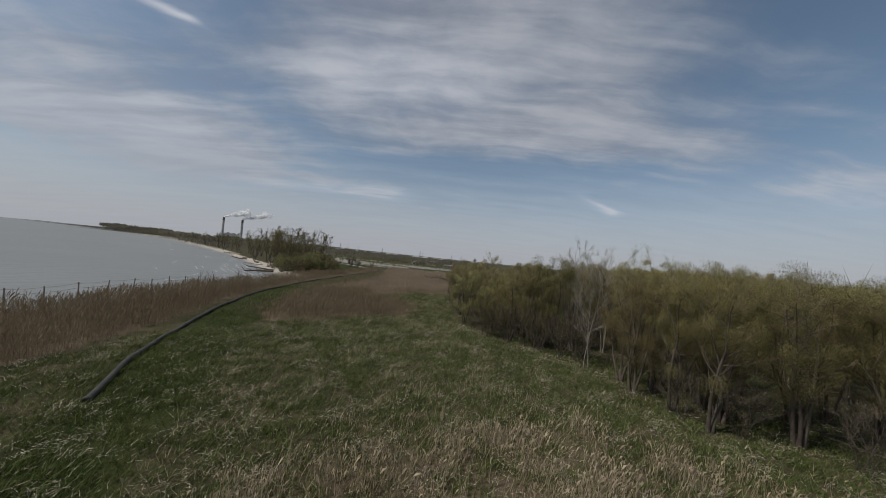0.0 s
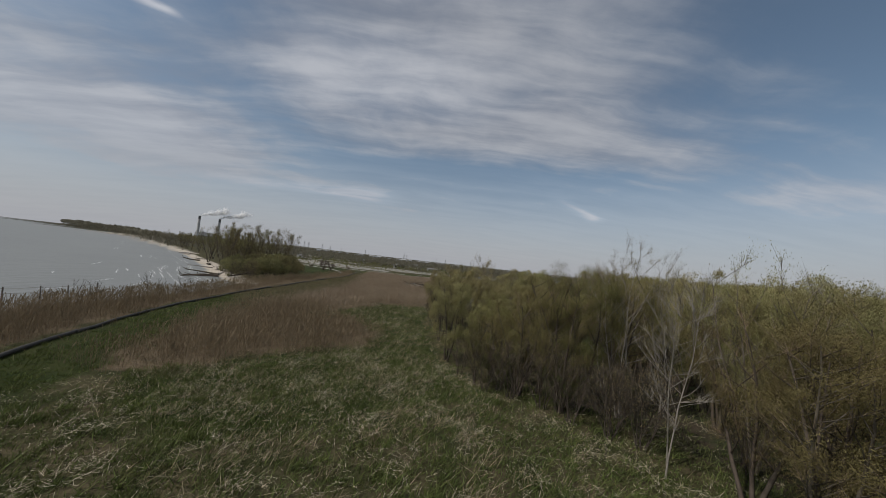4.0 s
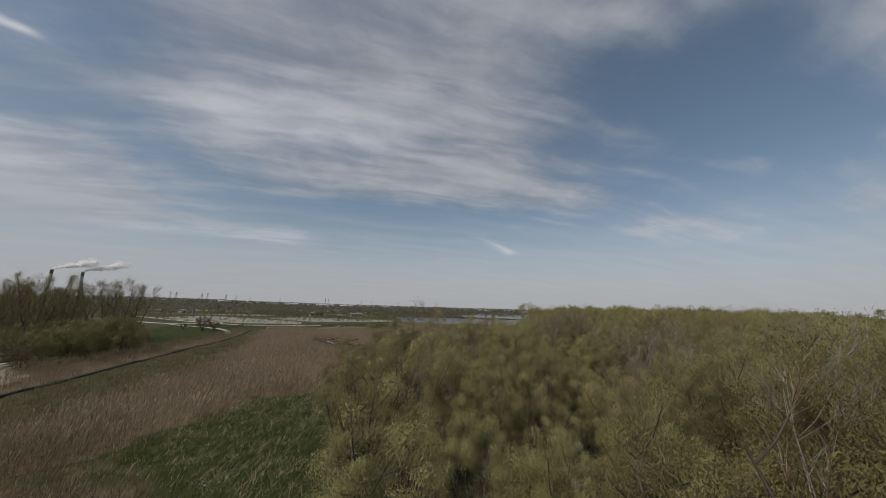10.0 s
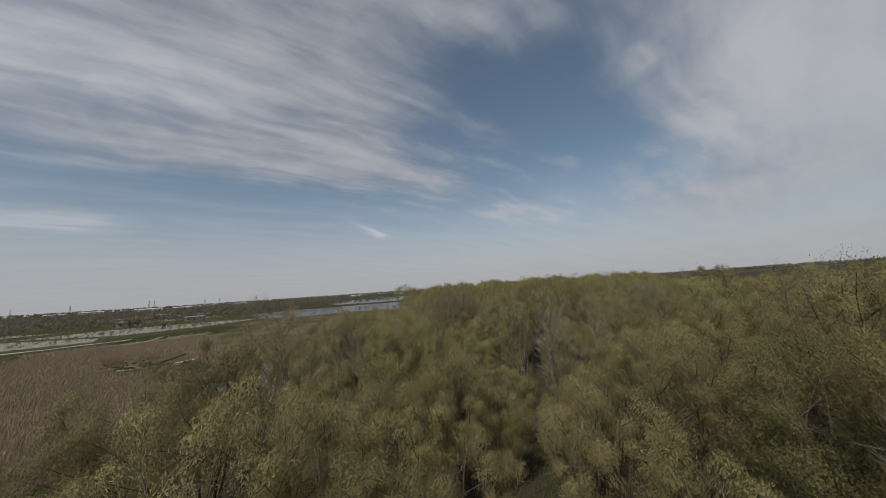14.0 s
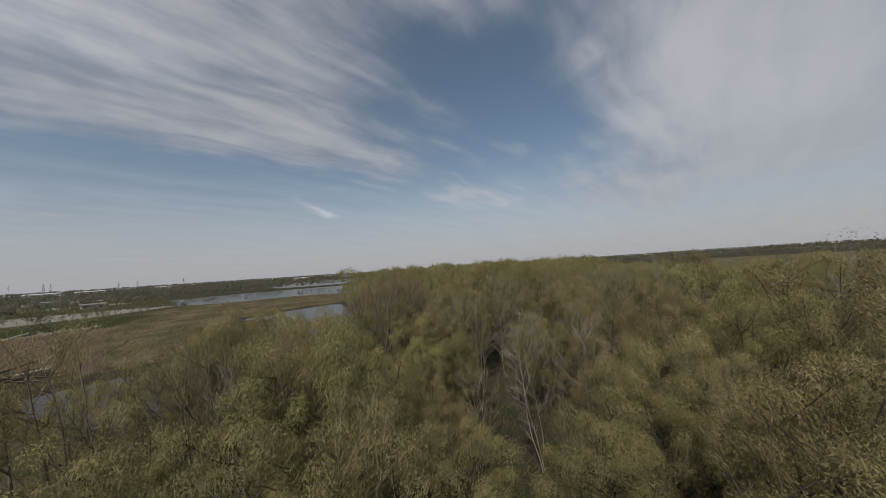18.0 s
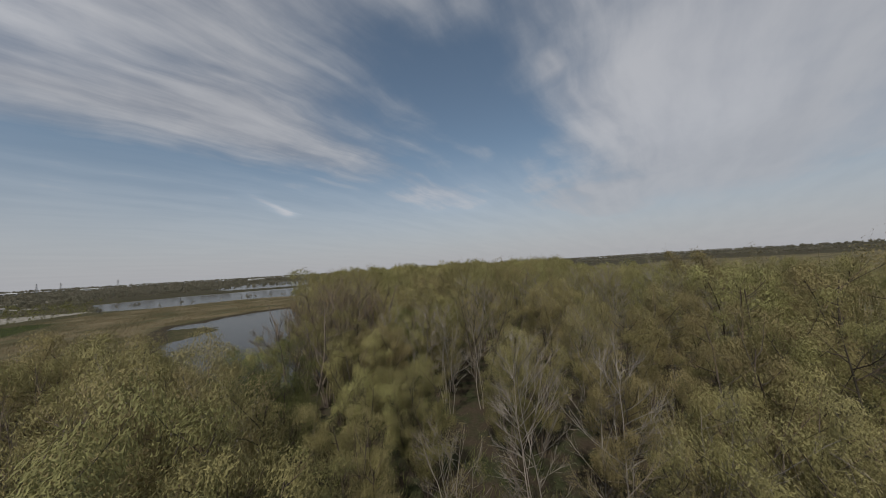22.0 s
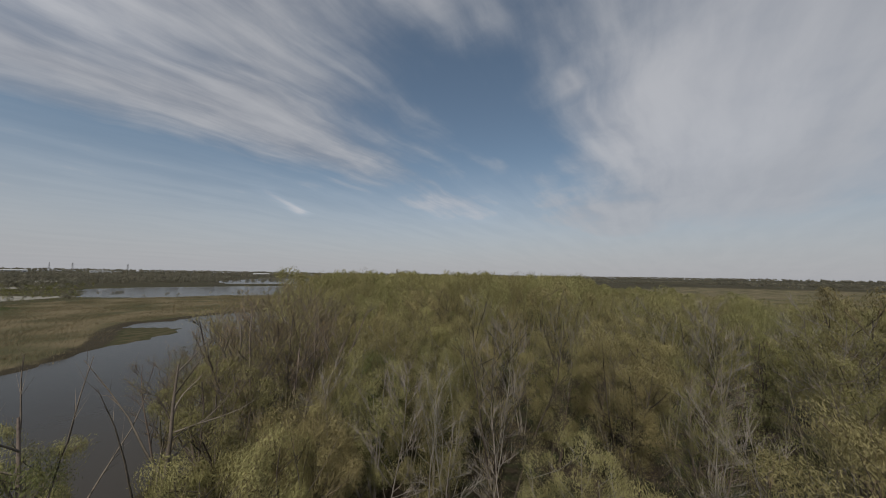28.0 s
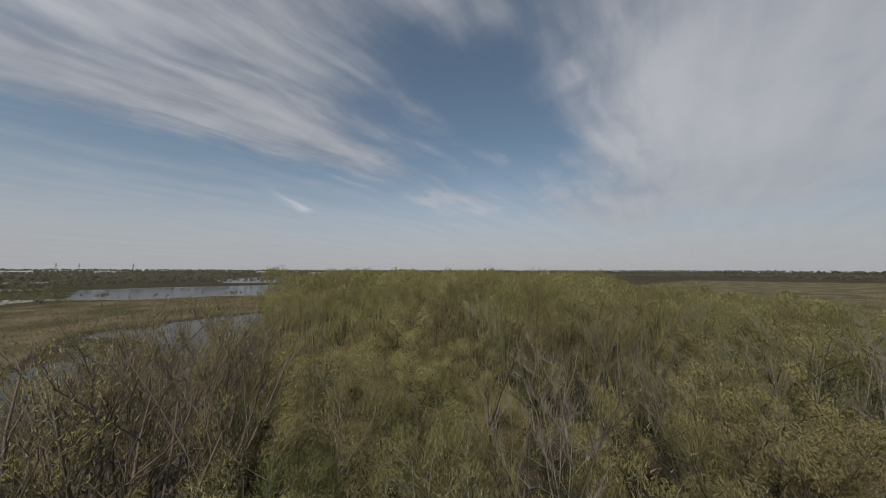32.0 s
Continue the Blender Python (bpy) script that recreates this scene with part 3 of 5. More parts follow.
# ---- trees ----
def tube(points, radii, sides):
    """Verts and faces of a tapered, bent round rod."""
    p, r = np.asarray(points, float), np.asarray(radii, float)
    n = len(p)
    d = np.gradient(p, axis=0)
    d /= np.linalg.norm(d, axis=1, keepdims=True) + 1e-9
    ref = np.where(np.abs(d[:, 2:3]) > 0.9, (1.0, 0, 0), (0, 0, 1.0))
    s = np.cross(d, ref)
    s /= np.linalg.norm(s, axis=1, keepdims=True) + 1e-9
    t = np.cross(d, s)
    a = np.arange(sides) * 2 * math.pi / sides
    v = p[:, None] + r[:, None, None] * (np.cos(a)[None, :, None] * s[:, None] + np.sin(a)[None, :, None] * t[:, None])
    i = np.arange(n - 1)[:, None] * sides
    k = np.arange(sides)[None]
    f = np.stack([i + k, i + (k + 1) % sides, i + sides + (k + 1) % sides, i + sides + k], -1).reshape(-1, 4)
    return v.reshape(-1, 3), f


def tubes_mesh(name, rods, mat, sides, smooth_shade=True):
    vs, fs, base = [], [], 0
    for pts, rad in rods:
        v, f = tube(pts, rad, sides)
        vs.append(v)
        fs.append(f + base)
        base += len(v)
    return mesh_of(name, np.concatenate(vs).tolist(), np.concatenate(fs).tolist(), mat, smooth_shade)


def bent_rod(rng, start, way, length, r0, r1, n, wander, lift=0.0):
    p, d = [np.array(start, float)], np.array(way, float)
    for _ in range(n - 1):
        d = d + rng.normal(0, wander, 3) + (0, 0, lift)
        d /= np.linalg.norm(d)
        p.append(p[-1] + d * length / (n - 1))
    return np.array(p), np.linspace(r0, r1, n)


def grow(rng, h, stems, spread, limbs, twigs, low=0.3, upright=0.5, twig_len=1.0, girth=1.0, inner=0.45):
    """Stems, limbs and twigs of a tree of height h; limbs end on a domed crown about spread wide each way."""
    trunk, branch, twig = [], [], []
    mid, half = h * (0.5 + 0.5 * low), h * (0.5 - 0.5 * low) + 0.25
    for k in range(stems):
        a = 2 * math.pi * (k + rng.uniform(-0.3, 0.3)) / stems
        lean = rng.uniform(0.45, 1.0) * spread / h * 1.1 if stems > 1 else rng.uniform(0, 0.06)
        way = np.array([math.cos(a) * lean, math.sin(a) * lean, 1.0])
        top = h * rng.uniform(0.80, 0.95)
        thick = girth * h * (0.0105 if stems > 1 else 0.013) * rng.uniform(0.8, 1.2)
        pts, rad = bent_rod(rng, (0.16 * math.cos(a) * (stems > 1), 0.16 * math.sin(a) * (stems > 1), -0.15), way, top, thick, thick * 0.2, 9, 0.075, 0.03)
        rad[0] *= 1.35
        trunk.append((pts, rad))
        for j in range(limbs):
            s = low * 0.8 + (0.98 - low * 0.8) * (j + rng.uniform(0, 1)) / limbs
            f = s * 8
            i = min(int(f), 7)
            at = pts[i] + (pts[i + 1] - pts[i]) * (f - i)
            b = rng.uniform(0, 2 * math.pi)
            out = np.array([math.cos(b), math.sin(b), rng.uniform(upright * 0.5, upright * 1.7)])
            out[:2] += 0.6 * at[:2] / (np.linalg.norm(at[:2]) + 0.5)
            out /= np.linalg.norm(out)
            # reach to the dome
            q, w = (at - (0, 0, mid)) / (spread, spread, half), out / (spread, spread, half)
            aa, bb, cc = w @ w, 2 * q @ w, q @ q - 1
            root = bb * bb - 4 * aa * cc
            reach = (-bb + math.sqrt(root)) / (2 * aa) if root > 0 else 0.5
            ln = min(max(reach * rng.uniform(0.72, 1.02), 0.45), spread * 1.5)
            bp, br = bent_rod(rng, at, out, ln, thick * (0.5 - 0.28 * s), 0.009, 5, 0.12, 0.06)
            branch.append((bp, br))
            for _ in range(twigs):
                g = rng.uniform(inner, 1.0) * 4
                i = min(int(g), 3)
                st = bp[i] + (bp[i + 1] - bp[i]) * (g - i)
                tw = bp[i + 1] - bp[i]
                tw = tw / np.linalg.norm(tw) + rng.normal(0, 0.42, 3) + (0, 0, 0.55)
                tw /= np.linalg.norm(tw)
                twig.append(bent_rod(rng, st, tw, rng.uniform(0.35, 0.95) * twig_len, 0.008, 0.003, 2, 0.14, 0.05))
    high = max(p[:, 2].max() for p, _ in twig or branch)
    for rods in (trunk, branch, twig):
        for p, _ in rods:
            p[:, 2] *= h / high
    return trunk, branch, twig


def leaf_strokes(rng, at, flow, facing, length, wide):
    """Narrow leaves or leafy twig ends: one slender triangle each, along flow and facing as far as that allows."""
    facing = facing / (np.linalg.norm(facing, axis=1, keepdims=True) + 1e-6)
    side = np.cross(flow, facing)
    side /= np.linalg.norm(side, axis=1, keepdims=True) + 1e-6
    flow = flow / (np.linalg.norm(flow, axis=1, keepdims=True) + 1e-6)
    ln = length * rng.uniform(0.6, 1.4, (len(at), 1))
    back = at - flow * ln * 0.45
    return np.stack([back - side * ln * wide * 0.5, back + side * ln * wide * 0.5, at + flow * ln * 0.55], 1)


def leaves_on(rng, rods, each, size, mid, radii, scatter=0.10, wide=0.22, tips=(), tuft=0, puff=0.7):
    """Slender leaves along the outer part of the rods, and rounded tufts of them at the limbs' tips that shade one another."""
    rows, ways = [], []
    for pts, _ in rods:
        n = len(pts) - 1
        f = rng.uniform(0.2, 1.04, each) * n
        i = np.minimum(f.astype(int), n - 1)
        step = pts[i + 1] - pts[i]
        rows.append(pts[i] + step * (f - i)[:, None])
        ways.append(step / (np.linalg.norm(step, axis=1, keepdims=True) + 1e-9))
    c = np.concatenate(rows) + rng.normal(0, scatter, (len(rows) * each, 3))
    face = (c - (0, 0, mid)) / np.square(radii)
    face /= np.linalg.norm(face, axis=1, keepdims=True) + 1e-6
    flow = np.concatenate(ways) + rng.normal(0, 0.45, c.shape) + (0, 0, 0.25)
    sprays = [leaf_strokes(rng, c, flow, face + rng.normal(0, 0.35, c.shape), size, wide)]
    if tuft:
        tips = np.asarray(tips)
        n = len(tips)
        out = (tips - (0, 0, mid)) / np.square(radii)
        out /= np.linalg.norm(out, axis=1, keepdims=True) + 1e-6
        r = rng.uniform(0.55, 1.35, n) * puff
        core = np.repeat(tips - 0.35 * r[:, None] * out, tuft, 0)
        r, out = np.repeat(r, tuft)[:, None], np.repeat(out, tuft, 0)
        way = rng.normal(0, 1, core.shape)
        way = way / np.linalg.norm(way, axis=1, keepdims=True) + 0.55 * out + (0, 0, 0.25)
        way /= np.linalg.norm(way, axis=1, keepdims=True)
        at = core + way * r * rng.uniform(0.15, 1.0, (len(core), 1)) ** 0.35 * (1, 1, 1.1) + rng.normal(0, 0.05, core.shape)
        face = way + rng.normal(0, 0.28, at.shape)
        grow_way = out * 0.5 + (0, 0, 0.7) + rng.normal(0, 0.5, at.shape)
        grow_way -= face * np.sum(grow_way * face, 1, keepdims=True) / np.sum(face * face, 1, keepdims=True) * 0.75
        sprays.append(leaf_strokes(rng, at, grow_way, face, size, wide))
    return np.concatenate(sprays)


def twig_tris(rng, rods, wide):
    """Thin twigs as slivers that taper to a point."""
    a, b = np.array([p[0] for p, _ in rods]), np.array([p[-1] for p, _ in rods])
    o = np.cross(b - a, rng.normal(0, 1, a.shape))
    o *= wide / 2 / (np.linalg.norm(o, axis=1, keepdims=True) + 1e-9)
    return np.stack([a - o, a + o, b], 1)


def make_tree(name, seed, h, stems, spread, limbs, twigs, each, leaf, bark, leaf_mat, label, group, sides=5, low=0.3, upright=0.5, scatter=0.10, twig_len=1.0, wide=0.30, girth=1.0, tuft=0, puff=0.7, twig_bark=None):
    """One tree with trunk, limbs, twigs and crown; it stands at the origin."""
    rng = np.random.default_rng(seed)
    trunk, branch, twig = grow(rng, h, stems, spread, limbs, twigs, low, upright, twig_len, girth)
    tree = thing(name, label, "tree" if h > 5 else "shrub", group)
    for rod in trunk if sides >= 4 else ():
        part("trunk", tubes_mesh("trunk", [rod], bark, sides + 1), tree)
    if sides < 4:
        part("trunk", tubes_mesh("trunk", trunk, bark, 4), tree)
    part("limb_work", tubes_mesh("limb_work", branch, bark, 3), tree)["kind"] = "stuff"
    part("twig_work", tri_mesh("twig_work", twig_tris(rng, twig, 0.015 if sides >= 5 else 0.022), twig_bark or bark), tree)["kind"] = "stuff"
    if each:
        part("crown", tri_mesh("crown", leaves_on(rng, twig + branch, each, leaf, h * (0.45 + 0.5 * low), (spread, spread, h * 0.5 * (1 - low)), scatter, wide, [p[-1] for p, _ in branch], tuft, puff), leaf_mat), tree)["kind"] = "stuff"
    return tree


WILLOW = "willow tree in yellow-green spring leaf with several leaning stems"
NEAR = [make_tree("willow_tree", 10 + k, 10.0, 3 + k % 3, 2.4 + 0.3 * (k % 2), (18, 14, 11)[k % 3], 13, 7, 0.098, BARK, LEAF, WILLOW, "willows of the wood", scatter=0.12, low=(0.22, 0.34)[k % 2], wide=0.26, tuft=640, puff=0.72, twig_bark=TWIG) for k in range(4)]
EDGE = [make_tree("edge_willow", 150 + k, 10.0, 3 + k, 2.6, 13, 22, 6, 0.084, BARK, LEAF_DULL, "olive willow with dark forked stems at the meadow's edge", "willows at the meadow's edge", scatter=0.12, low=0.34, wide=0.27, tuft=520, puff=0.78, girth=1.1, twig_bark=TWIG) for k in range(2)]
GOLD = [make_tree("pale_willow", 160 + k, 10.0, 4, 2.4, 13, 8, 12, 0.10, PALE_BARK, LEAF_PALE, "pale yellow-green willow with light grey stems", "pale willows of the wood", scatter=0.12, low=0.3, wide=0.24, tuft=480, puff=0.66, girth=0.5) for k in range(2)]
GREENER = make_tree("green_willow_tree", 18, 9.4, 4, 2.6, 12, 8, 14, 0.105, BARK, LEAF_GREEN, "willow tree in fresh green leaf at the pond", "green willows at the pond", low=0.25, wide=0.24, tuft=420)
SPARSE = [make_tree("half_leafed_willow", 31 + k, 10.0, 4 + k % 2, 2.4, (13, 12, 14)[k], 13, (14, 22, 9)[k], 0.085, (BARK, RED_BARK, PALE_BARK)[k], (BUD, LEAF, LEAF)[k], "grey-brown willow with few opening leaves", "half-leafed willows",
                    upright=(0.8, 0.8, 0.65)[k], twig_len=1.25, girth=(0.6, 0.6, 0.42)[k], wide=0.2) for k in range(3)]
BARE = [make_tree("bare_tree", 40 + k, 10.6, 1 + k % 2, 2.2, 26 - 8 * (k % 2), 22, 2, 0.07, PALE_BARK, BUD, "leafless pale-barked young tree among the willows", "bare trees of the wood", upright=0.75, twig_len=1.2, girth=0.33) for k in range(3)]
RED = [make_tree("bare_tree", 50 + k, 10.0, 6, 2.7, 10, 18, (5, 8)[k], 0.09, RED_BARK, (BUD, LEAF)[k], "leafless reddish tree standing in shallow water", "bare trees at the pond", upright=1.0, twig_len=1.35, girth=0.95, wide=0.25) for k in range(2)]
DARKBARE = make_tree("dead_tree", 56, 9.0, 2, 3.0, 11, 9, 0, 0.1, RED_BARK, BUD, "leafless grey tree with crooked spreading limbs by the pond", "bare trees at the pond", upright=0.8, low=0.45, girth=1.2, twig_len=0.9)
POPLAR = make_tree("poplar_tree", 60, 13.8, 3, 2.7, 18, 15, 8, 0.055, PALE_BARK, BUD, "tall slender poplar with pale bark and small dark buds", "poplars at the wood's edge", low=0.3, upright=1.2, girth=0.42, twig_len=1.1, wide=0.45)
SHRUB = [make_tree("green_shrub", 70 + k, 4.2, 5, 1.6, 8, 6, 26, 0.11, BARK, LEAF_GREEN, "dense low shrub in fresh green leaf", "shrubs under the wood", sides=4, low=0.1, wide=0.25) for k in range(2)]
MID = [make_tree("willow_tree", 80 + k, 10.0, 3, 2.35, 13, 12, 4, 0.145, BARK, LEAF, WILLOW, "willows of the wood", sides=3, scatter=0.14, low=0.38, wide=0.27, tuft=250, puff=0.8, twig_bark=TWIG) for k in range(3)]
COTTON = [make_tree("cottonwood_tree", 100 + k, 16.0, 2, 4.2, 16, 14, 6, 0.16, BARK, LEAF_DULL, "tall cottonwood with thin olive spring foliage near the beach", "cottonwoods along the beach", sides=4, low=0.3, upright=0.9, scatter=0.25, twig_len=1.7, tuft=60, puff=0.85, wide=0.3)
          for k in range(3)]
THICKET = [make_tree("willow_shrub", 110 + k, 6.0, 5, 3.2, 9, 6, 10, 0.17, BARK, OLIVE, "rounded olive-green willow shrub behind the beach", "shrubs behind the beach", sides=4, low=0.06, scatter=0.2, tuft=200, puff=0.9, wide=0.3)
           for k in range(2)]
BRUSH = [make_tree("bare_brush", 140 + k, 4.6, 6, 1.7, 7, 14, 2, 0.07, BARK, BUD, "brown leafless brush under the willows", "brush under the wood", sides=4, low=0.15, upright=1.0, girth=0.7, twig_len=1.2) for k in range(2)]
PATTERNS = BRUSH + NEAR + EDGE + GOLD + [GREENER] + SPARSE + BARE + RED + [DARKBARE, POPLAR] + SHRUB + MID + COTTON + THICKET
USED = set()


def plant(pattern, x, y, scale, turn, tall=1.0):
    """Stands a tree at its place: the pattern itself the first time, then copies of it."""
    z = float(lie(x, y))
    m = pose(x, y, min(z, 0.4), 0, 0, turn)
    if pattern.name not in USED:
        USED.add(pattern.name)
        pattern.matrix_basis = m
        t = pattern
    else:
        t = copy_thing(pattern, m)
    t.scale = (scale, scale, scale * tall)
    return t


def spots(poly, step, seed, jitter=0.42):
    """Uneven but even-handed places within a polygon."""
    rng = np.random.default_rng(seed)
    p = np.asarray(poly)
    x, y = np.meshgrid(np.arange(p[:, 0].min(), p[:, 0].max(), step), np.arange(p[:, 1].min(), p[:, 1].max(), step * 0.87))
    x[1::2] += step / 2
    x, y = x.ravel() + rng.uniform(-jitter, jitter, x.size) * step, y.ravel() + rng.uniform(-jitter, jitter, y.size) * step
    keep = inside(poly, x, y)
    return x[keep], y[keep]


# trees that the eye can pick out one by one: x, y, pattern, size, turn
PICKED = ((17.3, 40.8, POPLAR, 1.07, 20), (21.9, 42.2, POPLAR, 1.04, 130), (38.7, 34.9, POPLAR, 1.0, 300), (15.7, 33.8, BARE[0], 1.16, 60), (16.9, 35.2, BARE[2], 1.12, 10), (16.2, 36.6, BRUSH[0], 1.3, 60), (17.6, 38.6, BRUSH[1], 1.3, 10), (15.2, 38.2, BRUSH[0], 1.1, 200),
          (17.5, 28.2, EDGE[1], 1.08, 0), (19.3, 22.3, EDGE[0], 1.14, 70), (24.2, 21.2, EDGE[1], 1.16, 140), (29.5, 20.0, EDGE[0], 1.16, 230), (22.5, 26.8, EDGE[1], 1.16, 100), (18.6, 25.0, EDGE[0], 1.08, 60), (21.7, 24.2, EDGE[1], 1.12, 200), (26.4, 23.2, EDGE[0], 1.14, 310), (20.0, 29.2, EDGE[1], 1.1, 20), (18.2, 31.4, EDGE[0], 1.06, 160), (31.6, 22.6, EDGE[1], 1.16, 240), (25.2, 18.6, BRUSH[0], 1.0, 0), (21.0, 21.6, BRUSH[1], 0.9, 90), (18.4, 23.6, BRUSH[0], 0.9, 150), (28.5, 25.5, EDGE[0], 1.18, 10),
          (6.6, 45.3, EDGE[0], 0.7, 300), (11.8, 47.2, EDGE[1], 0.96, 10), (8.2, 46.6, EDGE[1], 0.7, 30), (12.0, 44.4, EDGE[0], 1.1, 110), (14.6, 42.4, EDGE[1], 1.1, 10), (9.2, 43.0, BRUSH[0], 1.1, 0), (7.2, 43.9, BRUSH[1], 1.0, 50), (11.4, 41.4, BRUSH[1], 1.2, 90), (12.8, 39.4, BRUSH[0], 1.1, 190), (14.6, 37.6, BRUSH[1], 1.2, 280), (5.4, 47.4, BRUSH[0], 0.9, 120), (8.6, 44.6, SHRUB[0], 0.9, 120), (13.0, 41.6, SHRUB[1], 0.9, 30), (10.0, 43.6, EDGE[0], 0.88, 200), (12.6, 41.0, EDGE[1], 0.95, 80), (4.4, 52.0, NEAR[0], 0.98, 40), (4.0, 60.5, NEAR[2], 0.96, 170), (3.6, 69.0, NEAR[1], 0.92, 10),
          (15.5, 79.5, RED[1], 1.0, 0), (17.5, 82.6, RED[0], 1.12, 60), (19.2, 78.8, RED[1], 1.1, 120), (20.8, 83.6, RED[0], 1.1, 200), (18.4, 86.4, RED[1], 1.0, 260), (22.2, 80.6, RED[0], 1.05, 10),
          (14.4, 84.4, RED[0], 0.92, 45), (41.4, 90.8, RED[0], 1.38, 90), (43.8, 92.4, RED[1], 1.38, 150), (42.0, 94.6, RED[1], 1.34, 30), (39.4, 92.6, RED[1], 1.1, 200), (44.8, 95.4, RED[0], 1.4, 300), (47.0, 98.0, RED[1], 1.42, 40), (42.4, 99.0, RED[0], 1.25, 80), (46.0, 96.6, BARE[1], 0.92, 250), (45.2, 99.4, RED[0], 1.36, 100), (49.4, 100.8, RED[1], 1.35, 10),
          (52.5, 103.0, RED[0], 1.1, 200), (46.5, 107.0, RED[1], 1.2, 300), (43.4, 103.6, RED[0], 1.15, 130), (50.6, 106.5, RED[1], 1.15, 60), (40.2, 98.0, RED[1], 1.0, 240), (38.6, 102.0, RED[0], 0.95, 20),
          (37.6, 87.6, NEAR[2], 1.0, 60), (47.6, 95.0, GREENER, 0.9, 200),
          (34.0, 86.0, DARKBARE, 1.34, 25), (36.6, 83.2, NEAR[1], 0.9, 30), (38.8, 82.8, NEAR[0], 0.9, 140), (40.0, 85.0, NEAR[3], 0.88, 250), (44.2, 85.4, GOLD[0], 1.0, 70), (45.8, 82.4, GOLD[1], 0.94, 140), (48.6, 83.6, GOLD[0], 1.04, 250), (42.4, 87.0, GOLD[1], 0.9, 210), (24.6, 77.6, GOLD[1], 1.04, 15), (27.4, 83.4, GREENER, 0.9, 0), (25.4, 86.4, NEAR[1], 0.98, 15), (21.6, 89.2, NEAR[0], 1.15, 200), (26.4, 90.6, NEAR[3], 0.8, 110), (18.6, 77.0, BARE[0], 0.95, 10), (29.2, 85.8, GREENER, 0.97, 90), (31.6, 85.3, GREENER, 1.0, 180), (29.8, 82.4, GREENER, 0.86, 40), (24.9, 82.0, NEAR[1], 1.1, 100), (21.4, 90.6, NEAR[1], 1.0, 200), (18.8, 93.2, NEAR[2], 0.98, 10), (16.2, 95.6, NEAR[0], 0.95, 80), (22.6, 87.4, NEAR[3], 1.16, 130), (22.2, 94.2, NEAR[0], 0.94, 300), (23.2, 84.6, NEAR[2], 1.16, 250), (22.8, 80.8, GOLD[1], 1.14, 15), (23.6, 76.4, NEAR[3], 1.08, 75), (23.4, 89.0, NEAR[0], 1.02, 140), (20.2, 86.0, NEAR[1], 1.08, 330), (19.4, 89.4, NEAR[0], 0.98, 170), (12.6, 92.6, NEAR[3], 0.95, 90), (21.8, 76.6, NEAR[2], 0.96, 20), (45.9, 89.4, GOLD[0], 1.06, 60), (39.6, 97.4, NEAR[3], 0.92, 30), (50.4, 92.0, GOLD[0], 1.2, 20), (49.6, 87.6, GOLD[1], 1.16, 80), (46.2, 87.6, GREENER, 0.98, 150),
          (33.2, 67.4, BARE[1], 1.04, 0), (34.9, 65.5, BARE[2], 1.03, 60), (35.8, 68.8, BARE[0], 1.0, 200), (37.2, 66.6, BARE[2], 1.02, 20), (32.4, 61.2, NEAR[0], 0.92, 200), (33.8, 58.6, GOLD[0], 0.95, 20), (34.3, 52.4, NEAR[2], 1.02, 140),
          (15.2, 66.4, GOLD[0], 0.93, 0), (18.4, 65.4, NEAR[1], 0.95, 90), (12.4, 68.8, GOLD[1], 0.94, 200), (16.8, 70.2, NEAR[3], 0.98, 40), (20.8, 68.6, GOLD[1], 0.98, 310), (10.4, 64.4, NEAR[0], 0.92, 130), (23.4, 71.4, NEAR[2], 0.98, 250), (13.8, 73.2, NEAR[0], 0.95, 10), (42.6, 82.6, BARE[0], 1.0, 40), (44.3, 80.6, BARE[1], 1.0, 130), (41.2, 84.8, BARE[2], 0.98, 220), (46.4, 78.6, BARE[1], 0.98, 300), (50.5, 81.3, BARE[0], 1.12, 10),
          (31.5, 64.0, SPARSE[1], 0.86, 40), (34.4, 62.6, SPARSE[2], 0.95, 130), (36.4, 60.4, NEAR[1], 0.92, 10), (31.2, 57.2, EDGE[0], 0.86, 70), (30.2, 60.4, BRUSH[0], 1.25, 0), (32.6, 63.0, BRUSH[1], 1.3, 70), (35.2, 57.2, SPARSE[0], 0.95, 210), (36.8, 64.4, NEAR[3], 0.92, 50), (33.0, 55.2, BRUSH[1], 1.3, 150), (34.0, 60.6, BRUSH[0], 1.3, 250),
          (48.4, 80.0, SPARSE[0], 1.36, 0), (56.6, 109.0, SPARSE[1], 1.32, 30))
NEAR_ZONE = [(16, 18), (38, 14), (52, 38), (76, 58), (84, 92), (70, 112), (52, 105), (38, 96), (18, 104), (4, 92), (1, 80), (3, 56), (9, 40)]
NEAR_LOW = [(24, 68.5), (30, 70), (34, 80), (24.5, 80)]
LOW = [(23.5, 79), (33, 80), (38, 86), (38, 100), (23.5, 100)]
WET = [(32, 88), (36, 87.5), (40, 87.5), (46, 90), (56, 102), (52, 109), (34, 106)]
PALE_ZONE = [(44, 78), (50, 86), (76, 86), (84, 62), (60, 50), (46, 64)]
CLEAR = [(13, 36), (16, 34), (20.5, 40), (18.5, 42.5), (15, 40)]
WAY_OVER = [(1.4, 24), (1.7, 32.7), (2.9, 39.8), (4.5, 45.5), (6.8, 50), (10.4, 54), (13.8, 57), (18.8, 61.2), (24.4, 65.2), (30, 69.5), (36.3, 74), (40.8, 77.1), (46, 81)]
